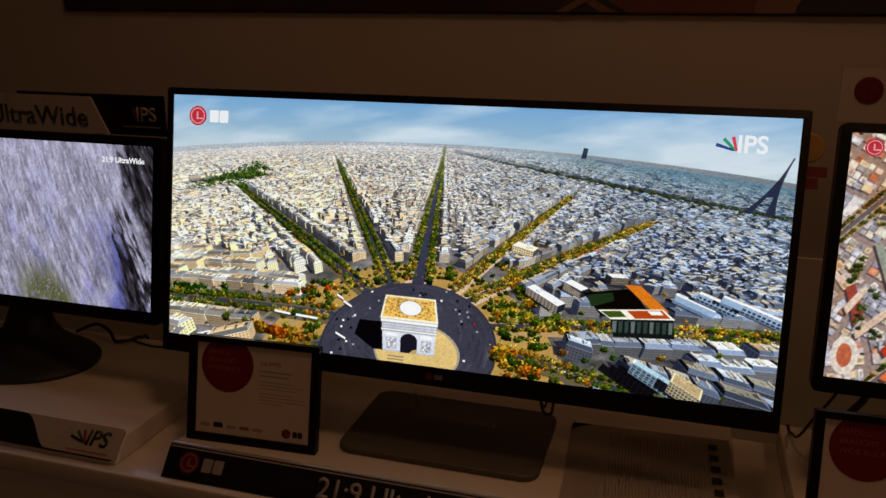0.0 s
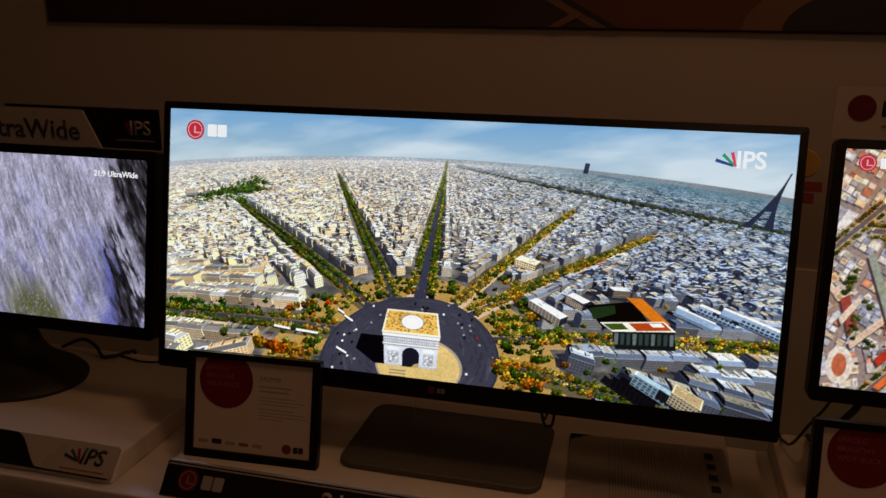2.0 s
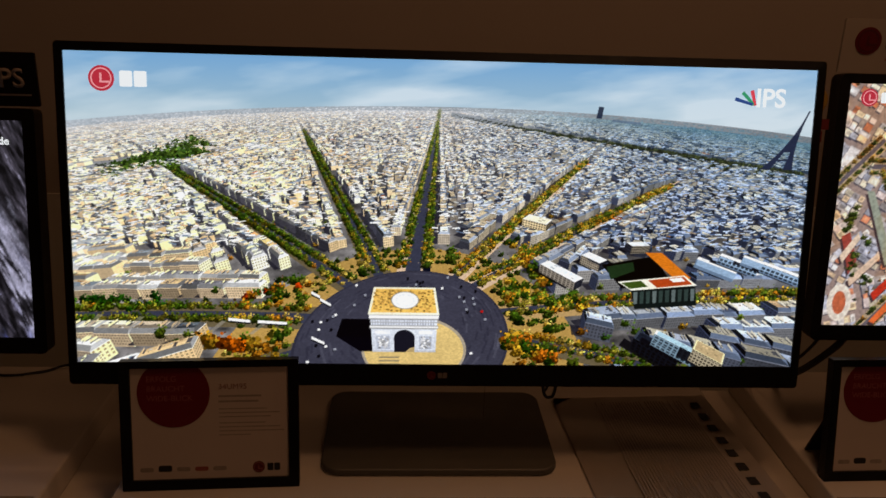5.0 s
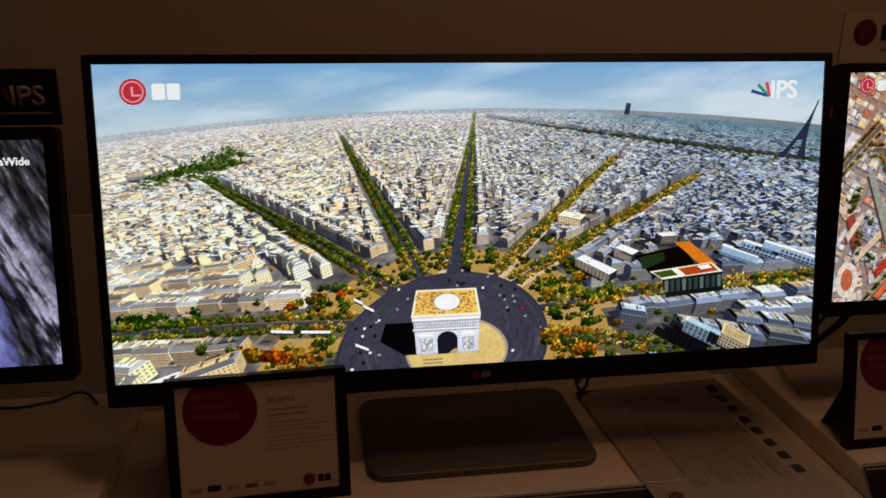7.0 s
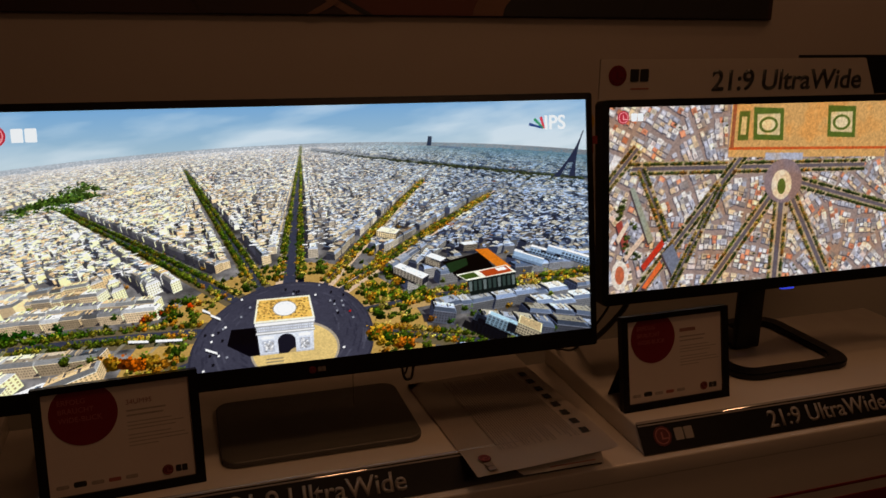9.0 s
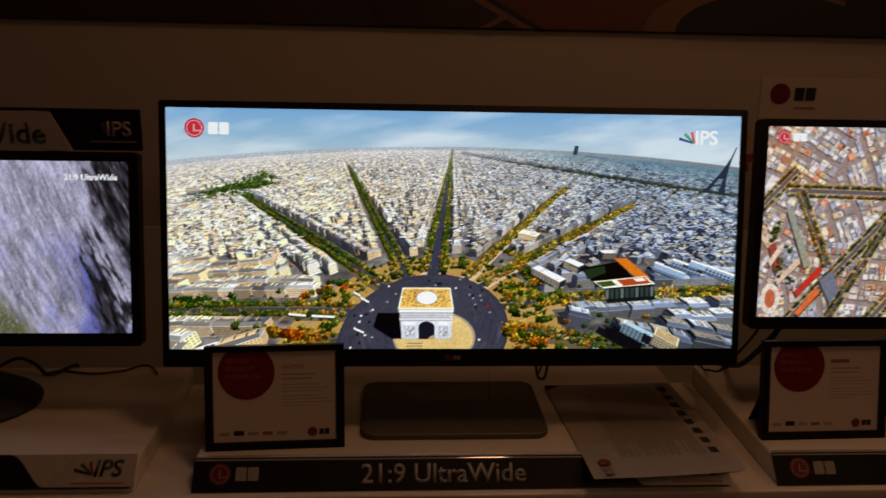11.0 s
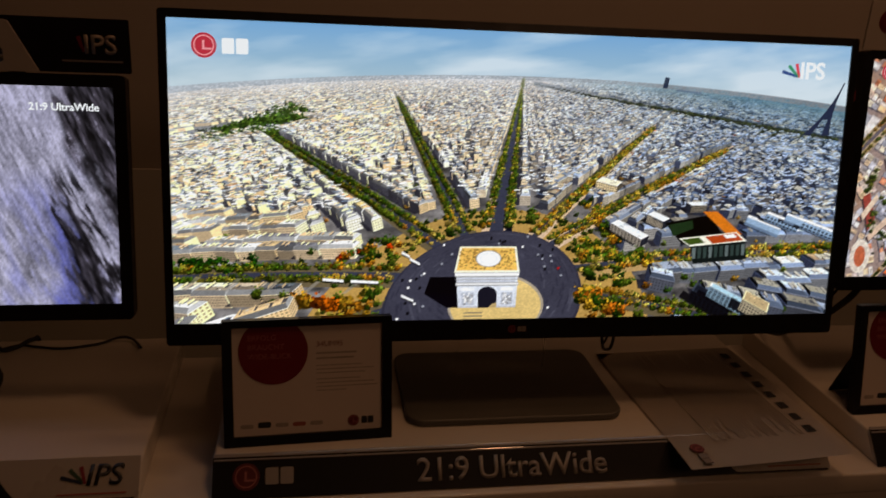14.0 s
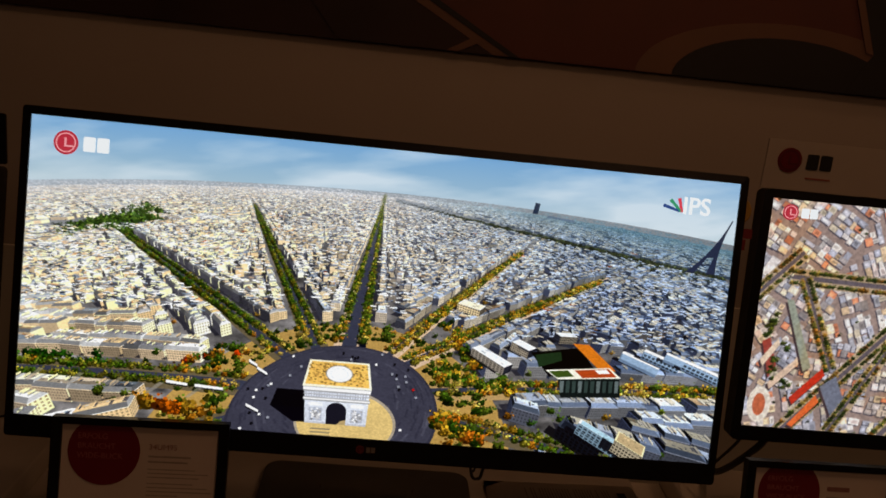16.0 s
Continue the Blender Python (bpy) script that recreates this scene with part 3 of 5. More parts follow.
        for _ in range(9 if dist < 420 else (5 if dist < 1200 else 2)):
            o = mid + e1 * rng.uniform(-0.95, 0.8) + e2 * rng.uniform(-0.95, 0.8)
            a1, a2 = e1 * rng.uniform(0.03, 0.20), e2 * rng.uniform(0.06, 0.34)
            c = ((0.97, 0.96, 0.94), (0.16, 0.17, 0.21), (0.88, 0.78, 0.58), (0.36, 0.41, 0.48), (0.58, 0.46, 0.36), (0.12, 0.13, 0.17), (0.93, 0.94, 0.97))[int(rng.integers(7))]
            fill(img, [tuple(o), tuple(o + a1), tuple(o + a1 + a2), tuple(o + a2)], clip(np.array(c) * tone, dist, lean))

    def block(u, v, wd, ln, tall, turn, top_c, front, flank, panes=0):
        """A house of its own that stands out: two walls, a roof with a rim, rows of panes."""
        p = ground(u, v)
        d1, d2 = Vector((math.cos(turn), math.sin(turn))), Vector((-math.sin(turn), math.cos(turn)))
        base = [p + d1 * (wd * a / 2) + d2 * (ln * b / 2) for a, b in ((-1, -1), (1, -1), (1, 1), (-1, 1))]
        low, up = [np.array(project(b.x, b.y)) for b in base], [np.array(project(b.x, b.y, tall)) for b in base]
        fill(img, [project(*(b + Vector((-5, 2)))) for b in base], (0.07, 0.07, 0.09), 0.85)
        for a, b, c in ((0, 1, front), (3, 0, flank), (1, 2, front)):
            fill(img, [tuple(low[a]), tuple(low[b]), tuple(up[b]), tuple(up[a])], c)
            for z in range(panes):
                y0, y1 = (z + 0.25) / panes, (z + 0.80) / panes
                for j in range(9):
                    t0, t1 = (j + 0.15) / 9, (j + 0.80) / 9
                    pt = lambda t, y: tuple((low[a] + (low[b] - low[a]) * t) * (1 - y) + (up[a] + (up[b] - up[a]) * t) * y)
                    fill(img, [pt(t0, y0), pt(t1, y0), pt(t1, y1), pt(t0, y1)], tuple(np.array(c) * 0.40))
        fill(img, [tuple(q) for q in up], tuple(np.clip(np.array(top_c) * 1.25 + 0.08, 0, 1)))
        mid = sum(up) / 4
        fill(img, [tuple(mid + (q - mid) * 0.90) for q in up], top_c)
        for _ in range(7):
            o = mid + (up[1] - up[0]) * rng.uniform(-0.38, 0.30) + (up[3] - up[0]) * rng.uniform(-0.38, 0.30)
            a1, a2 = (up[1] - up[0]) * rng.uniform(0.05, 0.2), (up[3] - up[0]) * rng.uniform(0.04, 0.14)
            fill(img, [tuple(o), tuple(o + a1), tuple(o + a1 + a2), tuple(o + a2)], tuple(np.array(top_c) * rng.uniform(0.6, 1.25)))

    stone, shade, zinc = (0.62, 0.58, 0.50), (0.20, 0.21, 0.25), (0.88, 0.91, 0.95)
    block(0.625, 0.525, 20, 26, 8, 0.95, (0.93, 0.88, 0.78), (0.42, 0.39, 0.34), (0.85, 0.77, 0.62), 3)
    block(0.66, 0.70, 11, 30, 7, 0.62, zinc, shade, (0.55, 0.52, 0.48), 4)
    block(0.705, 0.655, 12, 16, 8, 0.62, zinc, shade, (0.60, 0.56, 0.50), 4)
    block(0.765, 0.605, 20, 8, 8, 0.2, zinc, (0.50, 0.47, 0.42), shade, 3)
    def place(pts, colour):
        paint([(u - 0.010, v - 0.014) for u, v in pts], colour)

    # the glass office: dark court, orange wing, red roof terrace
    place([(0.728, 0.665), (0.80, 0.635), (0.825, 0.71), (0.758, 0.745)], (0.05, 0.06, 0.06))
    place([(0.735, 0.672), (0.772, 0.655), (0.775, 0.685), (0.742, 0.715)], (0.15, 0.22, 0.14))
    place([(0.788, 0.622), (0.812, 0.622), (0.856, 0.708), (0.833, 0.712)], (0.80, 0.47, 0.15))
    place([(0.77, 0.742), (0.862, 0.728), (0.866, 0.800), (0.778, 0.815)], (0.10, 0.13, 0.13))
    for k in range(10):
        place([(0.775 + 0.009 * k, 0.757 - 0.0015 * k), (0.781 + 0.009 * k, 0.756 - 0.0015 * k), (0.781 + 0.009 * k, 0.797 - 0.0015 * k), (0.776 + 0.009 * k, 0.799 - 0.0015 * k)], (0.22, 0.27, 0.26) if k % 3 else (0.38, 0.42, 0.42))
    place([(0.752, 0.722), (0.846, 0.698), (0.865, 0.732), (0.772, 0.752)], (0.90, 0.88, 0.82))
    place([(0.795, 0.716), (0.845, 0.702), (0.858, 0.728), (0.808, 0.741)], (0.66, 0.29, 0.14))
    place([(0.757, 0.726), (0.785, 0.718), (0.795, 0.738), (0.770, 0.746)], (0.26, 0.33, 0.14))
    place([(0.824, 0.710), (0.842, 0.705), (0.848, 0.718), (0.831, 0.722)], (0.93, 0.93, 0.90))
    # white slabs beside it
    for k, (u0, v0) in enumerate(((0.866, 0.615), (0.898, 0.600), (0.932, 0.605), (0.962, 0.630))):
        block(u0 + 0.010, v0 + 0.060, 8 + k % 2, 26, 8.5, 0.68, (0.95, 0.97, 0.99), (0.55, 0.64, 0.74), (0.40, 0.47, 0.56), 2 if k % 2 else 0)
    # along the lower road: a dark roofed terrace, stone house, pale roofs
    for uu, vv, wd, ln, tall, c, fr in ((0.798, 0.965, 9, 20, 8, (0.13, 0.15, 0.19), (0.09, 0.10, 0.13)), (0.826, 0.955, 5, 20, 8, (0.64, 0.76, 0.82), (0.44, 0.52, 0.58)), (0.872, 0.985, 11, 12, 8, (0.70, 0.62, 0.48), stone)):
        block(uu, vv, wd, ln, tall, 0.75, c, fr, fr, 4)

    # traffic, and coaches parked along the ring
    for _ in range(52):
        r, t = rng.uniform(36, 57), rng.uniform(0, 6.283)
        x, y = project(star.x + r * math.cos(t), star.y + r * math.sin(t))
        c = ((0.93, 0.93, 0.95), (0.08, 0.08, 0.10), (0.55, 0.56, 0.6), (0.70, 0.12, 0.1))[int(rng.choice(4, p=(0.22, 0.42, 0.30, 0.06)))]
        k = y / H
        fill(img, [(x - 8 * k, y + 4), (x + 3 * k, y + 5), (x + 3 * k, y + 8), (x - 8 * k, y + 7)], (0.10, 0.10, 0.13))
        fill(img, [(x - 6 * k, y - 3), (x + 5 * k, y - 5), (x + 7 * k, y + 3), (x - 4 * k, y + 6)], c)
    for u0, v0, u1, v1 in ((0.318, 0.905, 0.336, 0.925), (0.330, 0.775, 0.345, 0.795), (0.318, 0.752, 0.330, 0.768), (0.205, 0.845, 0.235, 0.852), (0.245, 0.852, 0.285, 0.858)):
        paint([(u0, v0), (u1, v1), (u1, v1 + 0.009), (u0, v0 + 0.010)], (0.95, 0.96, 0.97))
        paint([(u0, v0 + 0.010), (u1, v1 + 0.009), (u1, v1 + 0.014), (u0, v0 + 0.015)], (0.12, 0.12, 0.15))
    for k in range(5):
        uu = 0.03 + 0.055 * k
        paint([(uu, 0.838 + 0.006 * k), (uu + 0.008, 0.838 + 0.006 * k), (uu - 0.012, 0.885 + 0.004 * k), (uu - 0.018, 0.885 + 0.004 * k)], (0.55, 0.53, 0.50), 0.6)

    # the sandy island and the arch: shade, piers, vault, attic, terrace
    paint([(0.460 + 0.073 * math.cos(a), 0.950 + 0.115 * math.sin(a)) for a in np.linspace(0, 6.283, 60, endpoint=False)], (0.62, 0.58, 0.52))
    paint([(0.460 + 0.069 * math.cos(a), 0.952 + 0.109 * math.sin(a)) for a in np.linspace(0, 6.283, 60, endpoint=False)], (0.80, 0.70, 0.47))
    for k in range(3):
        paint([(0.412, 0.972 + 0.012 * k), (0.440, 0.972 + 0.012 * k), (0.439, 0.978 + 0.012 * k), (0.411, 0.978 + 0.012 * k)], (0.40, 0.38, 0.36), 0.6)
    paint([(0.360, 0.845), (0.404, 0.845), (0.404, 0.950), (0.352, 0.905)], (0.05, 0.05, 0.08))
    paint([(0.352, 0.905), (0.404, 0.905), (0.404, 0.955), (0.385, 0.955)], (0.06, 0.06, 0.09))

    def face(x, z):
        """A place on the arch's front: x from 0 to 1 across it, z from 0 to 1 up it."""
        return 0.3985 + 0.004 * (1 - z) + x * (0.0935 - 0.006 * (1 - z)), 0.957 - 0.132 * z

    def panel(x0, x1, z0, z1, c):
        paint([face(x0, z0), face(x1, z0), face(x1, z1), face(x0, z1)], c)

    panel(0, 1, 0, 1, (0.78, 0.80, 0.84))
    vault = [face(0.345, 0), face(0.665, 0)] + [face(0.505 + 0.16 * math.cos(a), 0.36 + 0.22 * math.sin(a)) for a in np.linspace(0, math.pi, 13)]
    paint(vault, (0.13, 0.13, 0.17))
    paint([face(0.52, 0), face(0.665, 0), face(0.665, 0.14), face(0.58, 0.10)], (0.66, 0.58, 0.42))
    for x0, x1 in ((0.0, 0.345), (0.665, 1.0)):
        panel(x0, x1, 0.0, 0.05, (0.70, 0.71, 0.75))
        panel(x0 + 0.07, x1 - 0.07, 0.08, 0.42, (0.66, 0.68, 0.73))
        for _ in range(46):
            px, pz, k = rng.uniform(x0 + 0.08, x1 - 0.11), rng.uniform(0.09, 0.38), rng.uniform(0.45, 1.0)
            panel(px, px + 0.035, pz, pz + 0.04, (k, k, k * 1.02))
        panel(x0 + 0.06, x1 - 0.06, 0.47, 0.56, (0.88, 0.89, 0.92))
    for z0, z1, c in ((0.60, 0.63, 0.55), (0.63, 0.67, 0.96), (0.67, 0.70, 0.62), (0.76, 0.78, 0.60), (0.84, 0.87, 0.58), (0.87, 0.95, 0.94), (0.95, 0.97, 0.66), (0.97, 1.0, 0.98)):
        panel(-0.02, 1.02, z0, z1, (c, c, c * 1.02))
    for k in range(24):
        panel(0.02 + 0.04 * k, 0.036 + 0.04 * k, 0.70, 0.76, (0.60, 0.61, 0.66))
        panel(0.02 + 0.04 * k, 0.036 + 0.04 * k, 0.79, 0.84, (0.66, 0.67, 0.71))
    paint([(0.3955, 0.829), (0.4945, 0.829), (0.488, 0.736), (0.4035, 0.736)], (0.92, 0.88, 0.78))
    paint([(0.3990, 0.822), (0.4910, 0.822), (0.485, 0.742), (0.4065, 0.742)], (0.86, 0.70, 0.38))
    for _ in range(240):
        px, pz, k = rng.uniform(0.402, 0.486), rng.uniform(0.745, 0.815), rng.uniform(0.45, 1.1)
        paint([(px, pz), (px + 0.003, pz), (px + 0.003, pz + 0.005), (px, pz + 0.005)], tuple(np.clip(np.array((0.84, 0.66, 0.36)) * k, 0, 1)), 0.75)
    for r, c in ((1.0, (0.58, 0.56, 0.52)), (0.92, (0.92, 0.93, 0.94)), (0.66, (0.84, 0.86, 0.89)), (0.60, (0.91, 0.92, 0.94))):
        paint([(0.4465 + 0.0195 * r * math.cos(a), 0.780 + 0.030 * r * math.sin(a)) for a in np.linspace(0, 6.283, 32, endpoint=False)], c)

    # towers on the skyline: a slab, and an iron tower with splayed legs
    paint([(0.700, 0.172), (0.7075, 0.172), (0.7100, 0.136), (0.7030, 0.134)], (0.17, 0.22, 0.30))
    paint([(0.722, 0.174), (0.762, 0.182), (0.762, 0.190), (0.722, 0.182)], (0.38, 0.45, 0.52))
    steel = (0.17, 0.20, 0.28)
    for k in range(40):
        t, t1 = k / 40, (k + 1) / 40
        ax, ay = 0.953 + 0.041 * t ** 0.9, 0.325 - 0.193 * t
        bx, by = 0.953 + 0.041 * t1 ** 0.9, 0.325 - 0.193 * t1
        wa, wb = 0.0215 * (1 - t) ** 2.3 + 0.0011, 0.0215 * (1 - t1) ** 2.3 + 0.0011
        if t < 0.30 and not 0.13 < t < 0.17:
            for sg in (-1, 1):
                paint([(ax + sg * wa, ay), (ax + sg * wa * 0.42, ay), (bx + sg * wb * 0.42, by), (bx + sg * wb, by)], steel)
        else:
            paint([(ax - wa, ay), (ax + wa, ay), (bx + wb, by), (bx - wb, by)], steel)
    # fine grain of the town, and the strong contrast of a shop demonstration
    fine = cloud(H, W, 300, 11, 2, 1.6)[..., None] - 0.5
    broad = cloud(H, W, 6, 13, 3)[..., None] - 0.5
    img[:] = np.where(below[..., None], img * (1 + 0.20 * fine + 0.14 * broad), img)
    img[:] = np.where(below[..., None], np.clip((img - 0.5) * 1.24 + 0.535, 0, 1), img)
    return np.clip(0.965 * img.reshape(h, s, w, s, 3).mean(axis=(1, 3)), 0, 1)


def rooftops(w, h):
    """The same town from straight above: pale blocks, avenues of trees, a park with a formal court."""
    rng, s = np.random.default_rng(23), 2
    W, H = w * s, h * s
    img = np.zeros((H, W, 3), np.float32)
    img[:] = (0.62, 0.55, 0.52)
    roofs = ((0.86, 0.85, 0.84), (0.78, 0.79, 0.83), (0.92, 0.88, 0.78), (0.70, 0.72, 0.78), (0.90, 0.80, 0.66), (0.62, 0.60, 0.60), (0.86, 0.56, 0.42), (0.74, 0.76, 0.82), (0.97, 0.95, 0.92), (0.94, 0.88, 0.86))
    dark = np.array((0.27, 0.26, 0.31))
    # districts, each with its own grain of streets
    seeds = [(rng.uniform(0, W), rng.uniform(0, H), radians(rng.uniform(0, 90)), int(rng.integers(5, 10)), int(rng.integers(4, 7))) for _ in range(26)]
    step = 15
    for o, (sx, sy, turn, na, nb) in enumerate(seeds):
        c, n = math.cos(turn), math.sin(turn)
        for i in range(-32, 33):
            for j in range(-32, 33):
                if i % na == 0 or j % nb == 0:
                    continue
                x, y = sx + (i * c - j * n) * step + rng.uniform(-2, 2), sy + (i * n + j * c) * step + rng.uniform(-2, 2)
                if not (-20 < x < W + 20 and -20 < y < H + 20):
                    continue
                if min(range(len(seeds)), key=lambda e: (seeds[e][0] - x) ** 2 + (seeds[e][1] - y) ** 2) != o:
                    continue
                a, b = rng.uniform(5, 13), rng.uniform(4.5, 9)
                q = [(x + c * a * p - n * b * r, y + n * a * p + c * b * r) for p, r in ((-1, -1), (1, -1), (1, 1), (-1, 1))]
                fill(img, [(e - 2.5, f + 2.5) for e, f in q], tuple(dark))
                t = np.array(roofs[int(rng.integers(len(roofs)))]) * rng.uniform(0.85, 1.12)
                fill(img, q, tuple(np.clip(t, 0, 1)))
                m = np.mean(np.array(q), axis=0)
                fill(img, [tuple(m + (np.array(v) - m) * np.array((0.55, 0.5)) + rng.uniform(-2, 2)) for v in q], tuple(np.clip(t * rng.uniform(0.7, 1.25), 0, 1)))
                if rng.random() < 0.09:
                    tree(img, rng, x + 6, y, 5, GREENS + GOLDS[:2])

    def avenue(x0, y0, x1, y1, half, kinds):
        d = np.array((x1 - x0, y1 - y0), float) * (W, H)
        length = np.hypot(*d)
        d /= length
        m = np.array((-d[1], d[0]))
        p, q = np.array((x0 * W, y0 * H)), np.array((x1 * W, y1 * H))
        fill(img, [tuple(p + m * (half + 7)), tuple(q + m * (half + 7)), tuple(q - m * (half + 7)), tuple(p - m * (half + 7))], (0.74, 0.66, 0.54))
        fill(img, [tuple(p + m * half * 0.4), tuple(q + m * half * 0.4), tuple(q - m * half * 0.4), tuple(p - m * half * 0.4)], (0.40, 0.37, 0.40))
        t = 0.0
        while t < length:
            for sgn in (-1, 1):
                if rng.random() < 0.9:
                    o = p + d * t + m * sgn * half
                    tree(img, rng, o[0], o[1], rng.uniform(5, 8), kinds)
            t += 8

    avenue(-0.02, 0.46, 0.075, 0.22, 11, GOLDS)
    avenue(0.06, 0.33, 0.72, 0.37, 13, GREENS + GOLDS)
    avenue(0.06, 1.05, 0.42, 0.12, 12, GREENS + GOLDS)
    avenue(0.085, 0.34, 0.155, 0.72, 9, GOLDS)
    # long halls, red roofs and gardens between them
    for pts, c in ((((0.055, 0.43), (0.068, 0.43), (0.118, 0.72), (0.104, 0.74)), (0.60, 0.64, 0.58)), (((0.02, 0.62), (0.034, 0.60), (0.052, 0.72), (0.040, 0.78)), (0.62, 0.28, 0.24)), (((0.085, 0.86), (0.14, 0.72), (0.147, 0.75), (0.092, 0.89)), (0.78, 0.22, 0.14)), (((0.088, 0.98), (0.135, 0.84), (0.143, 0.87), (0.098, 0.99)), (0.90, 0.44, 0.22)), (((0.14, 0.80), (0.168, 0.75), (0.20, 0.90), (0.18, 0.98)), (0.46, 0.49, 0.56)), (((0.02, 0.70), (0.05, 0.60), (0.054, 0.63), (0.026, 0.73)), (0.92, 0.84, 0.74)), (((0.04, 0.80), (0.09, 0.68), (0.094, 0.71), (0.045, 0.83)), (0.90, 0.80, 0.70))):
        fill(img, [((x - 0.003) * W, (y + 0.012) * H) for x, y in pts], (0.28, 0.22, 0.24))
        fill(img, [(x * W, y * H) for x, y in pts], c)
    for u, v in ((0.03, 0.55), (0.04, 0.52), (0.035, 0.58), (0.05, 0.70), (0.045, 0.735), (0.075, 0.80), (0.07, 0.64)):
        for _ in range(4):
            tree(img, rng, (u + rng.normal(0, 0.004)) * W, (v + rng.normal(0, 0.012)) * H, 7, GREENS)
    avenue(0.475, 0.42, 0.62, 1.05, 17, GOLDS)
    avenue(0.475, 0.42, 0.455, 1.05, 21, GREENS + GOLDS)
    avenue(0.475, 0.42, 0.25, 1.05, 15, GREENS + GOLDS)
    avenue(0.475, 0.42, 1.05, 0.80, 13, GREENS)
    avenue(0.16, 1.02, 0.30, 0.45, 8, GOLDS)
    fill(img, [(0.325 * W, -2), (0.80 * W, -2), (0.78 * W, 0.33 * H), (0.315 * W, 0.29 * H)], (0.84, 0.66, 0.40))
    for pts, c in ((((0.318, 0.235), (0.79, 0.27), (0.79, 0.285), (0.317, 0.25)), (0.80, 0.36, 0.16)), (((0.328, 0.0), (0.338, 0.0), (0.330, 0.24), (0.320, 0.24)), (0.62, 0.36, 0.22)), (((0.345, 0.04), (0.375, 0.04), (0.370, 0.20), (0.340, 0.20)), (0.36, 0.42, 0.16)), (((0.352, 0.07), (0.366, 0.07), (0.363, 0.17), (0.348, 0.17)), (0.86, 0.78, 0.56)), (((0.42, 0.275), (0.53, 0.285), (0.53, 0.325), (0.42, 0.315)), (0.70, 0.73, 0.80))):
        fill(img, [(x * W, y * H) for x, y in pts], c)
    for u in (0.385, 0.60):
        fill(img, [(u * W, 0.02 * H), ((u + 0.085) * W, 0.03 * H), ((u + 0.085) * W, 0.21 * H), (u * W, 0.20 * H)], (0.34, 0.42, 0.15))
        fill(img, [((u + 0.010) * W, 0.06 * H), ((u + 0.075) * W, 0.06 * H), ((u + 0.075) * W, 0.18 * H), ((u + 0.010) * W, 0.17 * H)], (0.88, 0.80, 0.60))
        dot(img, (u + 0.042) * W, 0.12 * H, 0.027 * W, 0.045 * H, (0.36, 0.43, 0.16))
        dot(img, (u + 0.042) * W, 0.12 * H, 0.019 * W, 0.031 * H, (0.93, 0.86, 0.68))
    dot(img, 0.475 * W, 0.44 * H, 0.055 * W, 0.125 * H, (0.56, 0.49, 0.50))
    dot(img, 0.470 * W, 0.46 * H, 0.029 * W, 0.085 * H, (0.93, 0.88, 0.78))
    dot(img, 0.470 * W, 0.47 * H, 0.012 * W, 0.045 * H, (0.36, 0.44, 0.18))
    dot(img, 0.03 * W, 0.90 * H, 0.022 * W, 0.08 * H, (0.93, 0.90, 0.84))
    dot(img, 0.03 * W, 0.90 * H, 0.012 * W, 0.05 * H, (0.78, 0.42, 0.28))
    fine = cloud(H, W, 120, 17, 2)[..., None] - 0.5
    patches = np.clip((cloud(H, W, 7, 19, 3)[..., None] - 0.54) * 3, 0, 0.4)
    img[:] = img * (1 - patches) + patches * img * np.array((1.12, 0.93, 0.68))
    img *= (1 + 0.34 * fine) * np.array((1.03, 1.0, 1.0))
    return np.clip(img.reshape(h, s, w, s, 3).mean(axis=(1, 3)), 0, 1)


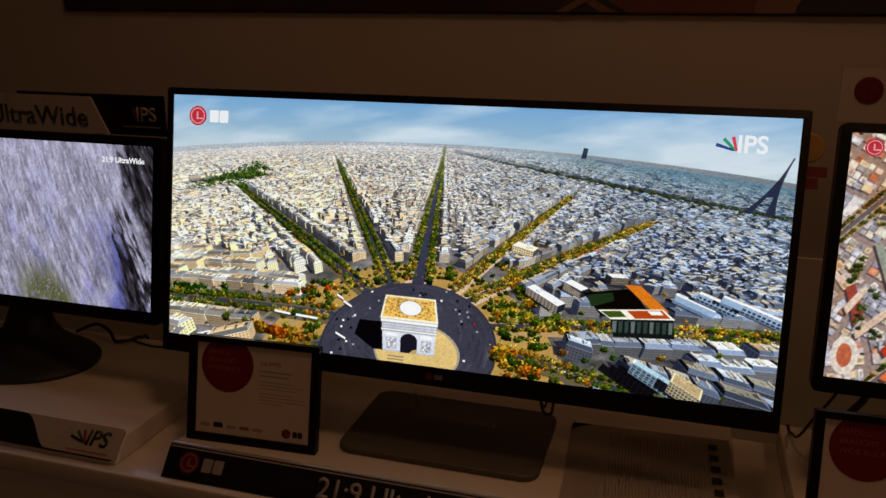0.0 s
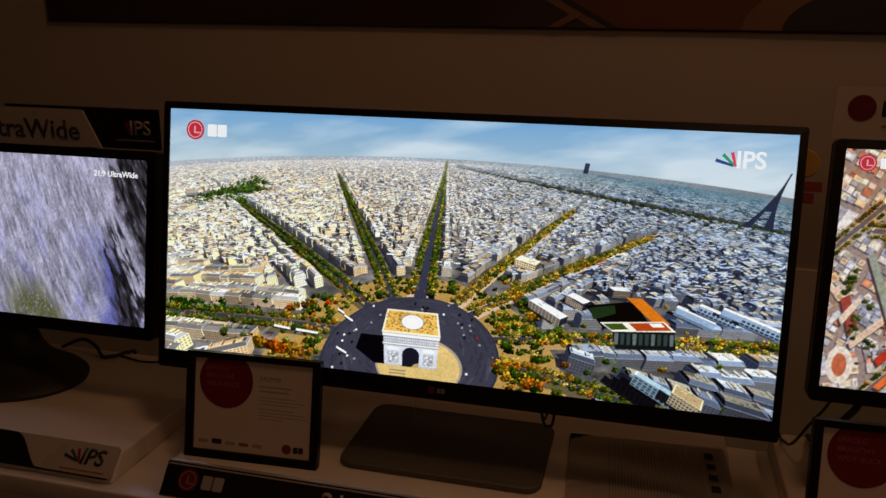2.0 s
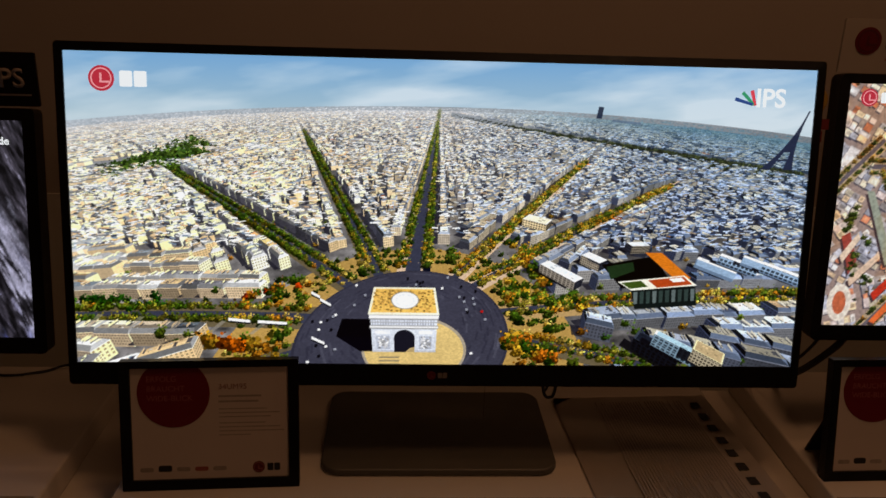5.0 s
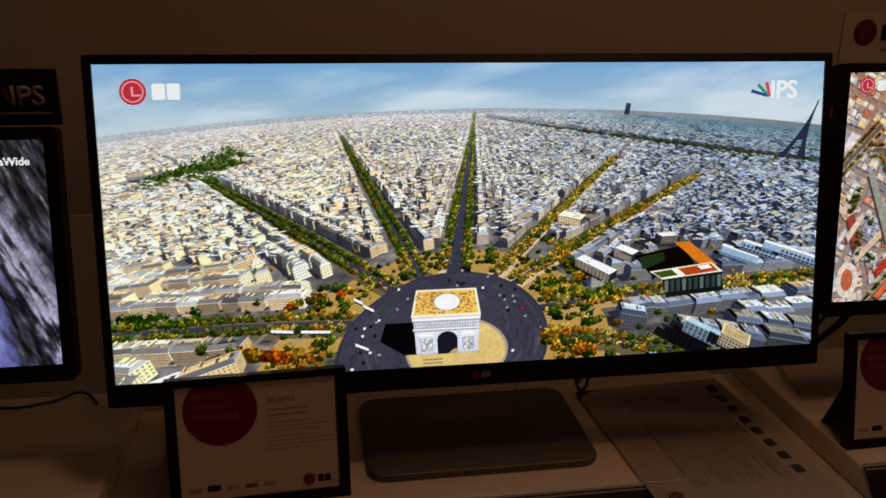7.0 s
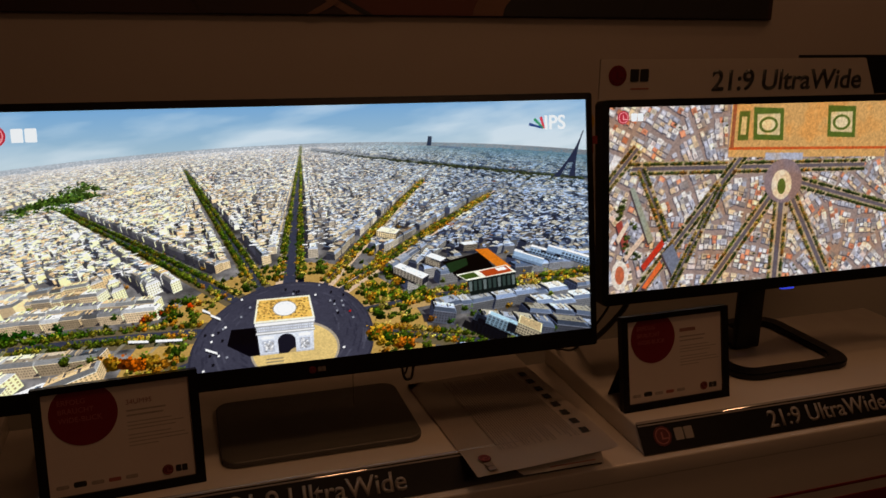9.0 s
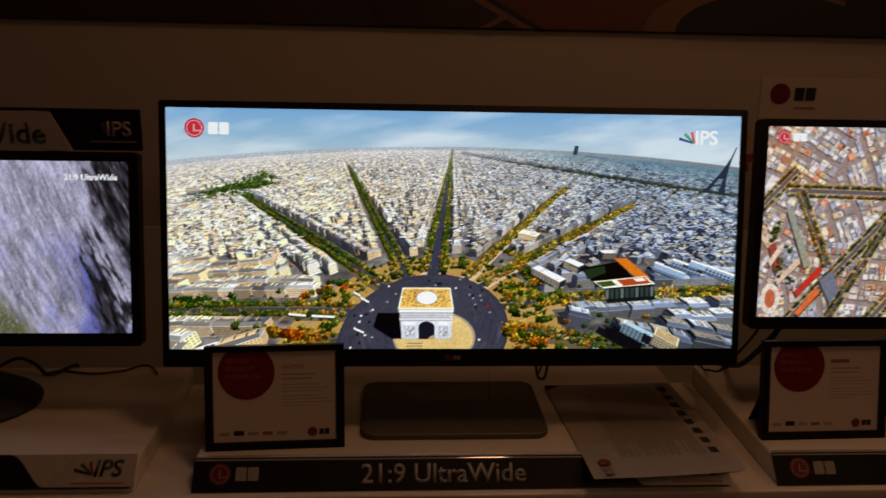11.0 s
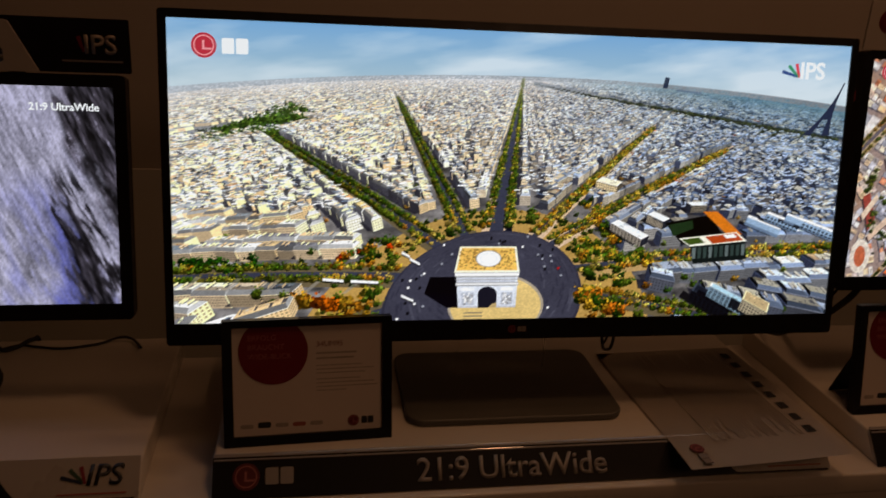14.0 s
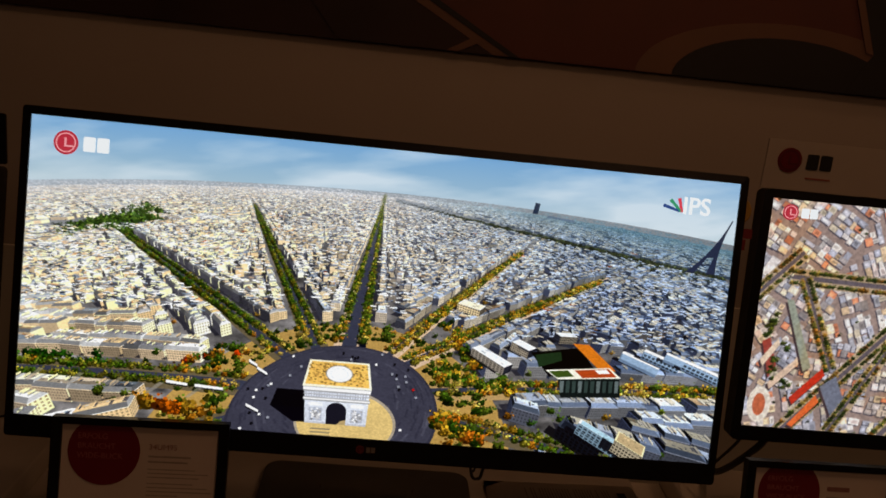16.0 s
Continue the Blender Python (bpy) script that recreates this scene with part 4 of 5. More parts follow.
def waterfall(w, h):
    """Falling water, white and lilac, beside dark wet rock; all of it leans with the fall."""
    y, x = np.linspace(0, 1, h)[:, None], np.linspace(0, 1, w)[None]
    wide = 2 * w

    def streaks(cells, seed, stretch):
        f = cloud(h, wide, cells, seed, 4, stretch)
        wave = 10 * np.sin(y * 7 + seed) * (cloud(h, w, 4, seed + 50, 2) - 0.3)
        at = ((x - 0.15 * (y - 0.5) * (0.4 + x)) * w + 0.3 * w + wave).astype(int) % wide
        return f[np.arange(h)[:, None], at]

    fine, broad, drops = streaks(14, 31, 0.20), streaks(4, 32, 0.28), cloud(h, w, 90, 33, 2, 0.5)
    grain = 0.50 * fine + 0.25 * broad + 0.25 * drops
    water = np.clip(0.76 + (grain - 0.5) * 1.25, 0.30, 0.97)[..., None] * np.array((0.88, 0.87, 1.0))
    ragged = 0.10 * (streaks(7, 36, 0.35) - 0.5) + 0.05 * (fine - 0.5)
    lean = x - 0.12 * (y - 0.5) + ragged
    # bluer water beside the rock
    blue = (np.clip(1 - abs(lean - 0.862) * 16, 0, 1) * np.clip((y - 0.35) * 2.5, 0, 1) + 0.5 * np.clip((broad - 0.52) * 5, 0, 1) * y)[..., None] * 0.75
    water = water * (1 - blue) + blue * np.array((0.30, 0.32, 0.66)) * (0.5 + grain[..., None])
    cleft = np.clip(1.5 - abs(lean - 0.905) * 44 / np.clip(y * 1.4, 0.2, 1.3), 0, 1) * np.clip((y - 0.34) * 5, 0, 1)
    face = np.clip((lean - 0.955 + 0.06 * np.clip(0.5 - y, 0, 1)) * 30, 0, 1) * np.clip(1.25 - 0.75 * y, 0, 1)
    left = np.clip((0.13 * np.clip(y - 0.55, 0, 1) * 2.2 - (x - 0.655)) * 20, 0, 1) * np.clip((y - 0.72) * 6, 0, 1) * np.clip((x - 0.56) * 14, 0, 1)
    rock = np.clip(np.maximum(cleft, face) * (1.55 - 3.2 * np.clip(fine - 0.52, 0, 1) - 0.8 * np.clip(drops - 0.55, 0, 1)), 0, 0.95)[..., None]
    dark = np.clip(0.10 + (fine[..., None] - 0.40) * 0.75, 0.03, 0.6) * np.array((0.90, 0.84, 0.98))
    img = water * (1 - rock) + dark * rock
    moss = (left * np.clip(0.5 + 2.5 * (drops - 0.4), 0, 1))[..., None]
    return np.clip(img * (1 - moss) + moss * np.array((0.36, 0.37, 0.16)) * (0.4 + drops[..., None]), 0, 1)


def display_mesh(name, x0, x1, z0, z1, y, img, m):
    """A flat panel of fine cells that carries a picture, as a display's own pixels do."""
    h, w = img.shape[:2]
    gx, gz = np.meshgrid(np.linspace(x0, x1, w), np.linspace(z1, z0, h))
    co = np.stack([gx, np.full_like(gx, y), gz, np.ones_like(gx)], -1).reshape(-1, 4) @ np.array(m).T
    idx = np.arange(h * w).reshape(h, w)
    quads = np.stack([idx[1:, :-1], idx[1:, 1:], idx[:-1, 1:], idx[:-1, :-1]], -1).reshape(-1, 4).astype(np.int32)
    me = bpy.data.meshes.new(name)
    me.vertices.add(h * w)
    me.vertices.foreach_set("co", co[:, :3].astype(np.float32).ravel())
    me.loops.add(quads.size)
    me.loops.foreach_set("vertex_index", quads.ravel())
    me.polygons.add(len(quads))
    me.polygons.foreach_set("loop_start", np.arange(0, quads.size, 4, dtype=np.int32))
    me.update(calc_edges=True)
    lin = np.where(img <= 0.04045, img / 12.92, ((img + 0.055) / 1.055) ** 2.4)
    at = me.attributes.new("picture", "FLOAT_COLOR", "POINT")
    at.data.foreach_set("color", np.concatenate([lin, np.ones((h, w, 1))], -1).astype(np.float32).ravel())
    return me


# ---- the room ----
WALL_Y, DESK_Z, TOP_Z = 0.437, 0.866, 0.900


def slab(name, x0, x1, y0, y1, z0, z1, mat, label, category, bevel=0.0):
    return tagged(part(name, box(x0, x1, y0, y1, z0, z1, bevel), mat), label, category, "", "structure")


slab("floor", -3.2, 3.2, -3.2, WALL_Y, -0.08, 0.0, FLOOR, "dark grey short-pile carpet floor", "floor")
slab("wall_north", -3.2, 3.2, WALL_Y, WALL_Y + 0.12, -0.08, 3.08, PAINT, "plain pale painted wall behind the display counter", "wall")
slab("wall_south", -3.2, 3.2, -3.32, -3.2, -0.08, 3.08, PAINT, "plain pale painted wall across the room", "wall")
slab("wall_west", -3.32, -3.2, -3.32, WALL_Y + 0.12, -0.08, 3.08, PAINT, "plain pale painted side wall", "wall")
slab("wall_east", 3.2, 3.32, -3.32, WALL_Y + 0.12, -0.08, 3.08, PAINT, "plain pale painted side wall", "wall")
slab("ceiling", -3.2, 3.2, -3.2, WALL_Y, 3.0, 3.08, CEIL, "dark plain ceiling", "ceiling")

# lower wall brightened by a paler sheet, in place of light falling on it
slab("lit_lower_wall", -2.2, 2.2, WALL_Y - 0.006, WALL_Y - 0.0005, 0.02, 1.10, LIT_WALL, "paler sheet on the lower wall, standing in for light on it", "panel")

# counter: a worktop slab over a closed front with red lines
FRONT_Y, BACK_Y = -0.112, 0.245
counter = empty("display_counter", (0, 0, 0), "long white lacquered display counter with red lines on its front", "counter")
smooth(part("worktop", box(-1.9, 1.9, FRONT_Y, BACK_Y, DESK_Z - 0.028, DESK_Z, 0.003, 3), LACQUER, counter))
part("front_panel", box(-1.88, 1.88, FRONT_Y + 0.004, FRONT_Y + 0.024, 0.002, DESK_Z - 0.0285), LACQUER, counter)
part("back_panel", box(-1.88, 1.88, BACK_Y - 0.03, BACK_Y - 0.012, 0.002, DESK_Z - 0.0285), LACQUER, counter)
part("red_line", box(0.45, 1.86, FRONT_Y + 0.0015, FRONT_Y + 0.0045, 0.758, 0.762), TAG_RED, counter, "thin red line")
part("red_band", box(0.52, 1.86, FRONT_Y + 0.0015, FRONT_Y + 0.0045, 0.716, 0.738), TAG_RED, counter, "broad red band")


def plinth(x0, x1, label, up=0.0):
    """A low white riser with a slanting front that carries a printed strip: black with words, a wave, then white with a mark."""
    p = empty("display_plinth", ((x0 + x1) / 2, 0.07, DESK_Z), label, "plinth", "plinths on the counter")
    yb, yt = -0.100, -0.072
    outline = [(yb + 0.004, DESK_Z), (BACK_Y - 0.004, DESK_Z), (BACK_Y - 0.004, TOP_Z), (yt + 0.004, TOP_Z)]
    bm = bmesh.new()
    side = [bm.verts.new((x0, y, z)) for y, z in outline]
    f = bm.faces.new(side)
    got = bmesh.ops.extrude_face_region(bm, geom=[f])
    bmesh.ops.translate(bm, verts=[v for v in got["geom"] if isinstance(v, bmesh.types.BMVert)], vec=(x1 - x0, 0, 0))
    bmesh.ops.recalc_face_normals(bm, faces=bm.faces)
    bmesh.ops.bevel(bm, geom=bm.edges[:], offset=0.003, segments=3, affect="EDGES", profile=0.5)
    smooth(part("riser", bm, LACQUER, p))
    # the strip's own plane: x along it, z up its slope
    lean = math.atan2(yt - yb, TOP_Z - DESK_Z)
    m = Matrix.Translation((x0, yb, DESK_Z + 0.0005 + up)) @ Matrix.Rotation(-lean, 4, "X")
    w, h = x1 - x0, math.hypot(yt - yb, TOP_Z - DESK_Z) + 0.001
    wave = [(w * 0.775, h)] + [(w * 0.775 + 0.055 * t, h * (1 - 0.5 * (1 - math.cos(math.pi * t)))) for t in np.linspace(0.05, 0.95, 10)]
    wave = [(x - 0.004, min(max(z, 0.0025), h)) for x, z in wave]
    part("white_strip", prism(rounded(0, w, 0, h, 0.001, 2), 0.0022), SIGN_WHITE, p, "glossy white printed strip", m @ Matrix.Translation((0, -0.0004, 0)))
    part("black_strip", move(prism([(0, 0), (w - 0.004, 0), (w - 0.004, 0.002), (wave[-1][0] + 0.01, 0.0022)] + wave[::-1] + [(0, h)], 0.0014), y=-0.0016), SIGN_BLACK, p, "glossy black printed strip with a wave-shaped end", m)
    lip = box(x0 + 0.001, x1 - 0.001, -0.0048, 0.0040, 0.0, 0.0014, 0.0003, 2)
    lip.transform(Matrix.Translation((0, yt + 0.0012, TOP_Z + 0.0008)) @ Matrix.Rotation(radians(27), 4, "X"))
    smooth(part("edge_lip", lip, GLOSS, p, "glossy bevelled edge"))
    round_logo(p, m, 0.036, h * 0.52, 0.0145, LETTER_WHITE, proud=0.0026)
    part("letters", move(text_bm("21:9 UltraWide", w * 0.304, h * 0.22, 0.0255, 0.0006, bold=0.014, width=0.98), y=-0.0022), LETTER_WHITE, p, "white lettering", m)
    fan_logo(p, m, w - 0.056, h * 0.36, 0.0215, LETTER_DARK, proud=0.0012)
    part("caption_bar", move(box(w - 0.082, w - 0.012, 0, 0.0006, h * 0.14, h * 0.18), y=-0.0012), LOGO_PINK, p, "", m)
    return p


plinth(-1.150, -0.432, "low white plinth under the smaller display, printed front strip", 0.008)
plinth(-0.357, 0.378, "low white plinth under the widest display, printed front strip")
plinth(0.443, 1.165, "low white plinth under the mid-sized display, printed front strip")


# ---- displays ----
def monitor(name, x0, w, h, y0, z0, tilt, side, top, bottom, label, img, strength, round_r=0.004):
    """A flat wide display: shell, frame, lit panel. Returns the thing and the panel's own plane, x from its left edge, z from its foot."""
    mon = empty(name, (x0 + w / 2, y0 + 0.08, TOP_Z), label, "monitor", "displays on the counter")
    m = Matrix.Translation((x0, y0, z0)) @ Matrix.Rotation(radians(-tilt), 4, "X")
    # frame with an opening
    outer, inner = rounded(0, w, 0, h, round_r, 5), rounded(side, w - side, bottom, h - top, 0.0006, 5)
    bm = bmesh.new()
    loops = [[bm.verts.new((x, y, z)) for x, z in pts] for pts, y in ((inner, 0.003), (inner, 0.0), (outer, 0.0006), (outer, 0.013))]
    for a, b in zip(loops, loops[1:]):
        for i in range(len(a)):
            bm.faces.new((a[i], a[(i + 1) % len(a)], b[(i + 1) % len(a)], b[i]))
    bmesh.ops.recalc_face_normals(bm, faces=bm.faces)
    smooth(part("frame", bm, BLACK_PLASTIC, mon, "slim glossy black frame", m), 0.5)
    # shell: flat back with a bulge
    bm = join(prism(rounded(0.0005, w - 0.0005, 0.0005, h - 0.0005, round_r, 5), 0.010), move(prism(rounded(w * 0.14, w * 0.86, h * 0.08, h * 0.80, 0.03, 6), 0.024, 0.006), y=0.0105))
    smooth(part("back_shell", move(bm, y=0.0132), BLACK_MATT, mon, "", m))
    me = display_mesh("screen", side - 0.0003, w - side + 0.0003, bottom - 0.0003, h - top + 0.0003, 0.0022, img, m)
    me.materials.append(picture_material("lit_picture", strength))
    screen = new("screen", me)
    screen.parent = mon
    screen.matrix_parent_inverse = mon.matrix_basis.inverted()
    screen["label"] = "bright lit screen with a picture"
    return mon, m, screen


GLOW_WHITE, GLOW_RED = glowing("lit_white", (0.80, 0.83, 0.85), 1.0), glowing("lit_red", (0.45, 0.025, 0.045), 1.0)
GLOW_PINK = glowing("lit_pink", (0.75, 0.30, 0.32), 1.0)
GLOW_GREEN, GLOW_BLUE, GLOW_STRIPE = glowing("lit_green", (0.03, 0.28, 0.13)), glowing("lit_blue", (0.02, 0.06, 0.22)), glowing("lit_stripe_red", (0.65, 0.05, 0.08))

# the widest display
BIG_W, BIG_H, TILT = 0.822, 0.369, 10.0
big, big_m, big_screen = monitor("wide_monitor", -0.411, BIG_W, BIG_H, -0.001, 1.0041, TILT, 0.0092, 0.0095, 0.0250, "very wide black display showing an aerial town view", boulevards(1300, 544), 1.0)
round_logo(big_screen, big_m, 0.0475, BIG_H - 0.037, 0.0132, GLOW_WHITE, GLOW_RED, GLOW_PINK, proud=-0.0012)
fan_logo(big_screen, big_m, BIG_W - 0.077, BIG_H - 0.050, 0.0195, GLOW_WHITE, 0.0, (GLOW_STRIPE, GLOW_GREEN, GLOW_BLUE), proud=-0.0012)
round_logo(big, big_m, 0.411 - 0.012, 0.0125, 0.0050, LETTER_GREY, LOGO_RED, STRIPE_RED, proud=0.0005)
neck = move(prism(rounded(-0.060, 0.060, 0, 0.235, 0.006, 4), 0.012, 0.0015), 0, 0.085, TOP_Z + 0.0094)
part("neck", neck, ACRYLIC, big, "clear acrylic stand neck").visible_shadow = False
smooth(part("hinge", box(-0.05, 0.05, 0.055, 0.085, 1.09, 1.16, 0.006), BLACK_MATT, big))
bm = prism(rounded(-0.137, 0.137, -0.024, 0.158, 0.022, 8), 0.009, 0.0025, 3)
bm.transform(Matrix.Translation((0, 0, TOP_Z + 0.0095)) @ Matrix.Rotation(radians(-90), 4, "X"))
bmesh.ops.recalc_face_normals(bm, faces=bm.faces)
smooth(part("stand_base", bm, BASE_METAL, big, "flat grey metal base plate with rounded corners"))

# the smaller display, on a domed foot
SM_W, SM_H = 0.609, 0.280
small, small_m, small_screen = monitor("small_monitor", -1.064, SM_W, SM_H, 0.052, 1.014, 9.7, 0.0135, 0.0135, 0.0190, "black wide display showing a white waterfall", waterfall(560, 238), 0.76, 0.006)
part("caption", move(text_bm("21:9 UltraWide", SM_W - 0.103, SM_H - 0.040, 0.0082, 0.0004, bold=0.02), y=0.0008), GLOW_WHITE, small_screen, "white words", small_m)
bm, rows, n = bmesh.new(), [], 40
for z, rx, ry, cy in ((0.0, 0.128, 0.098, 0.10), (0.006, 0.130, 0.100, 0.10), (0.012, 0.124, 0.095, 0.10), (0.022, 0.096, 0.076, 0.105), (0.036, 0.066, 0.052, 0.112), (0.056, 0.046, 0.034, 0.118), (0.085, 0.038, 0.022, 0.122), (0.16, 0.036, 0.016, 0.125), (0.22, 0.036, 0.014, 0.125)):
    rows.append([bm.verts.new((-0.7595 + rx * math.cos(2 * math.pi * k / n), cy + ry * math.sin(2 * math.pi * k / n), TOP_Z + z)) for k in range(n)])
for a, b in zip(rows, rows[1:]):
    for k in range(n):
        bm.faces.new((a[k], a[(k + 1) % n], b[(k + 1) % n], b[k]))
bm.faces.new(rows[0]), bm.faces.new(rows[-1])
bmesh.ops.recalc_face_normals(bm, faces=bm.faces)
smooth(part("stand_foot", bm, BLACK_MATT, small, "black domed foot that flows into its neck"))

# the mid-sized display, on an open loop foot
MID_W, MID_H = 0.703, 0.316
mid, mid_m, mid_screen = monitor("medium_monitor", 0.447, MID_W, MID_H, 0.055, 1.039, 7.3, 0.0120, 0.0110, 0.0190, "black wide display showing a town from above", rooftops(620, 262), 0.80, 0.008)
round_logo(mid_screen, mid_m, 0.0365, MID_H - 0.0265, 0.0098, GLOW_WHITE, GLOW_RED, GLOW_PINK, proud=-0.0012)
part("power_lamp", move(prism(rounded(MID_W / 2 - 0.012, MID_W / 2 + 0.012, -0.0035, 0.0012, 0.002, 4), 0.008), y=0.001), glowing("blue_lamp", (0.05, 0.08, 0.9), 0.6), mid, "small blue power lamp", mid_m)
outer, inner = rounded(0.680, 0.922, 0.004, 0.240, 0.045, 8), rounded(0.707, 0.895, 0.032, 0.212, 0.028, 8)
bm = bmesh.new()
loops = [[bm.verts.new((x, y, TOP_Z + z)) for x, y in pts] for pts, z in ((inner, 0), (inner, 0.012), (outer, 0.012), (outer, 0))]
for a, b in zip(loops, loops[1:] + loops[:1]):
    for k in range(len(a)):
        bm.faces.new((a[k], a[(k + 1) % len(a)], b[(k + 1) % len(a)], b[k]))
bmesh.ops.recalc_face_normals(bm, faces=bm.faces)
bmesh.ops.bevel(bm, geom=[e for e in bm.edges if e.calc_face_angle(0) > 1.0], offset=0.0025, segments=2, affect="EDGES")
smooth(part("stand_loop", bm, BLACK_PLASTIC, mid, "black open loop foot with rounded corners"))
smooth(part("neck", box(0.758, 0.808, 0.118, 0.134, TOP_Z + 0.004, TOP_Z + 0.24, 0.004), BLACK_PLASTIC, mid))
smooth(part("neck_bridge", box(0.758, 0.808, 0.128, 0.235, TOP_Z + 0.001, TOP_Z + 0.012, 0.003), BLACK_PLASTIC, mid))

# a tag fixed behind the edge of the widest display
tag = part("hang_tag", move(prism(disc(BIG_W + 0.004, BIG_H - 0.040, 0.017, 28), 0.010, 0.002), y=0.030), TAG_YELLOW, big, "round ochre tag behind the frame's edge", big_m)
part("tag_strap", join(move(box(BIG_W - 0.02, BIG_W + 0.026, 0.034, 0.0365, BIG_H - 0.073, BIG_H - 0.061), y=0), move(box(BIG_W + 0.004, BIG_W + 0.017, 0.030, 0.0335, BIG_H - 0.087, BIG_H - 0.074), y=0)), TAG_RED, tag, "red strap", big_m)


# ---- header boards over the outer displays ----
def header(x0, x1, y, z0, h, slant, dark_x, words_x, cap, label, pane):
    """A pale board with words and a slanting end, before a black board with a mark."""
    b = empty("header_board", ((x0 + x1) / 2, y, z0), label, "sign", "header boards")
    m = Matrix.Translation((0, y, z0))
    part("black_board", move(prism(rounded(dark_x, x1, 0, h, 0.002, 3), 0.003), y=0.004), SIGN_BLACK, b, "black board with a pale mark", m)
    pale = part("pale_board", prism([(x0, 0), (slant + 0.027, 0), (slant, h * 0.90), (slant - 0.004, h * 0.93), (x0 + 0.002, h * 0.93), (x0, h * 0.91)], 0.003), pane, b, "pale glossy board with dark words", m)
    part("letters", move(text_bm("21:9 UltraWide", words_x, h * 0.17, cap, 0.0005, bold=0.018, width=1.04), y=-0.0002), LETTER_DARK, pale, "dark words", m)
    round_logo(pale, m, x0 + 0.029, h * 0.55, 0.0150, LETTER_DARK, DISC_RED, LOGO_RED, proud=0.0006)
    part("motto_bar", box(x0 + 0.052, x0 + 0.083, -0.0006, 0.0, h * 0.22, h * 0.255), LOGO_PINK, pale, "", m)
    fan_logo(b, m @ Matrix.Translation((0, 0.004, 0)), x1 - 0.050, h * 0.36, 0.0205, LETTER_DIM, 0.0, (DISC_RED, SIGN_BLACK, SIGN_BLACK), proud=0.0008)
    part("caption_bar", box(x1 - 0.072, x1 - 0.008, 0.0032, 0.0038, h * 0.20, h * 0.235), LETTER_GREY, b, "", m)
    # two flat clips behind hold the board on the display's upper edge
    for x in (x0 * 0.8 + x1 * 0.2, x0 * 0.2 + x1 * 0.8):
        part("clip", box(x - 0.01, x + 0.01, 0.0072, 0.0092, -0.03, h * 0.6), SIGN_CLEAR, b, "", m)
    return b


header(-1.058, -0.448, 0.098, 1.2915, 0.0585, -0.571, -0.708, -0.846, 0.0285, "pale and black header board above the smaller display", SIGN_WHITE)
header(0.440, 1.150, 0.094, 1.3535, 0.0635, 0.930, 0.799, 0.634, 0.0310, "pale acrylic and black header board above the mid-sized display", SIGN_CLEAR)


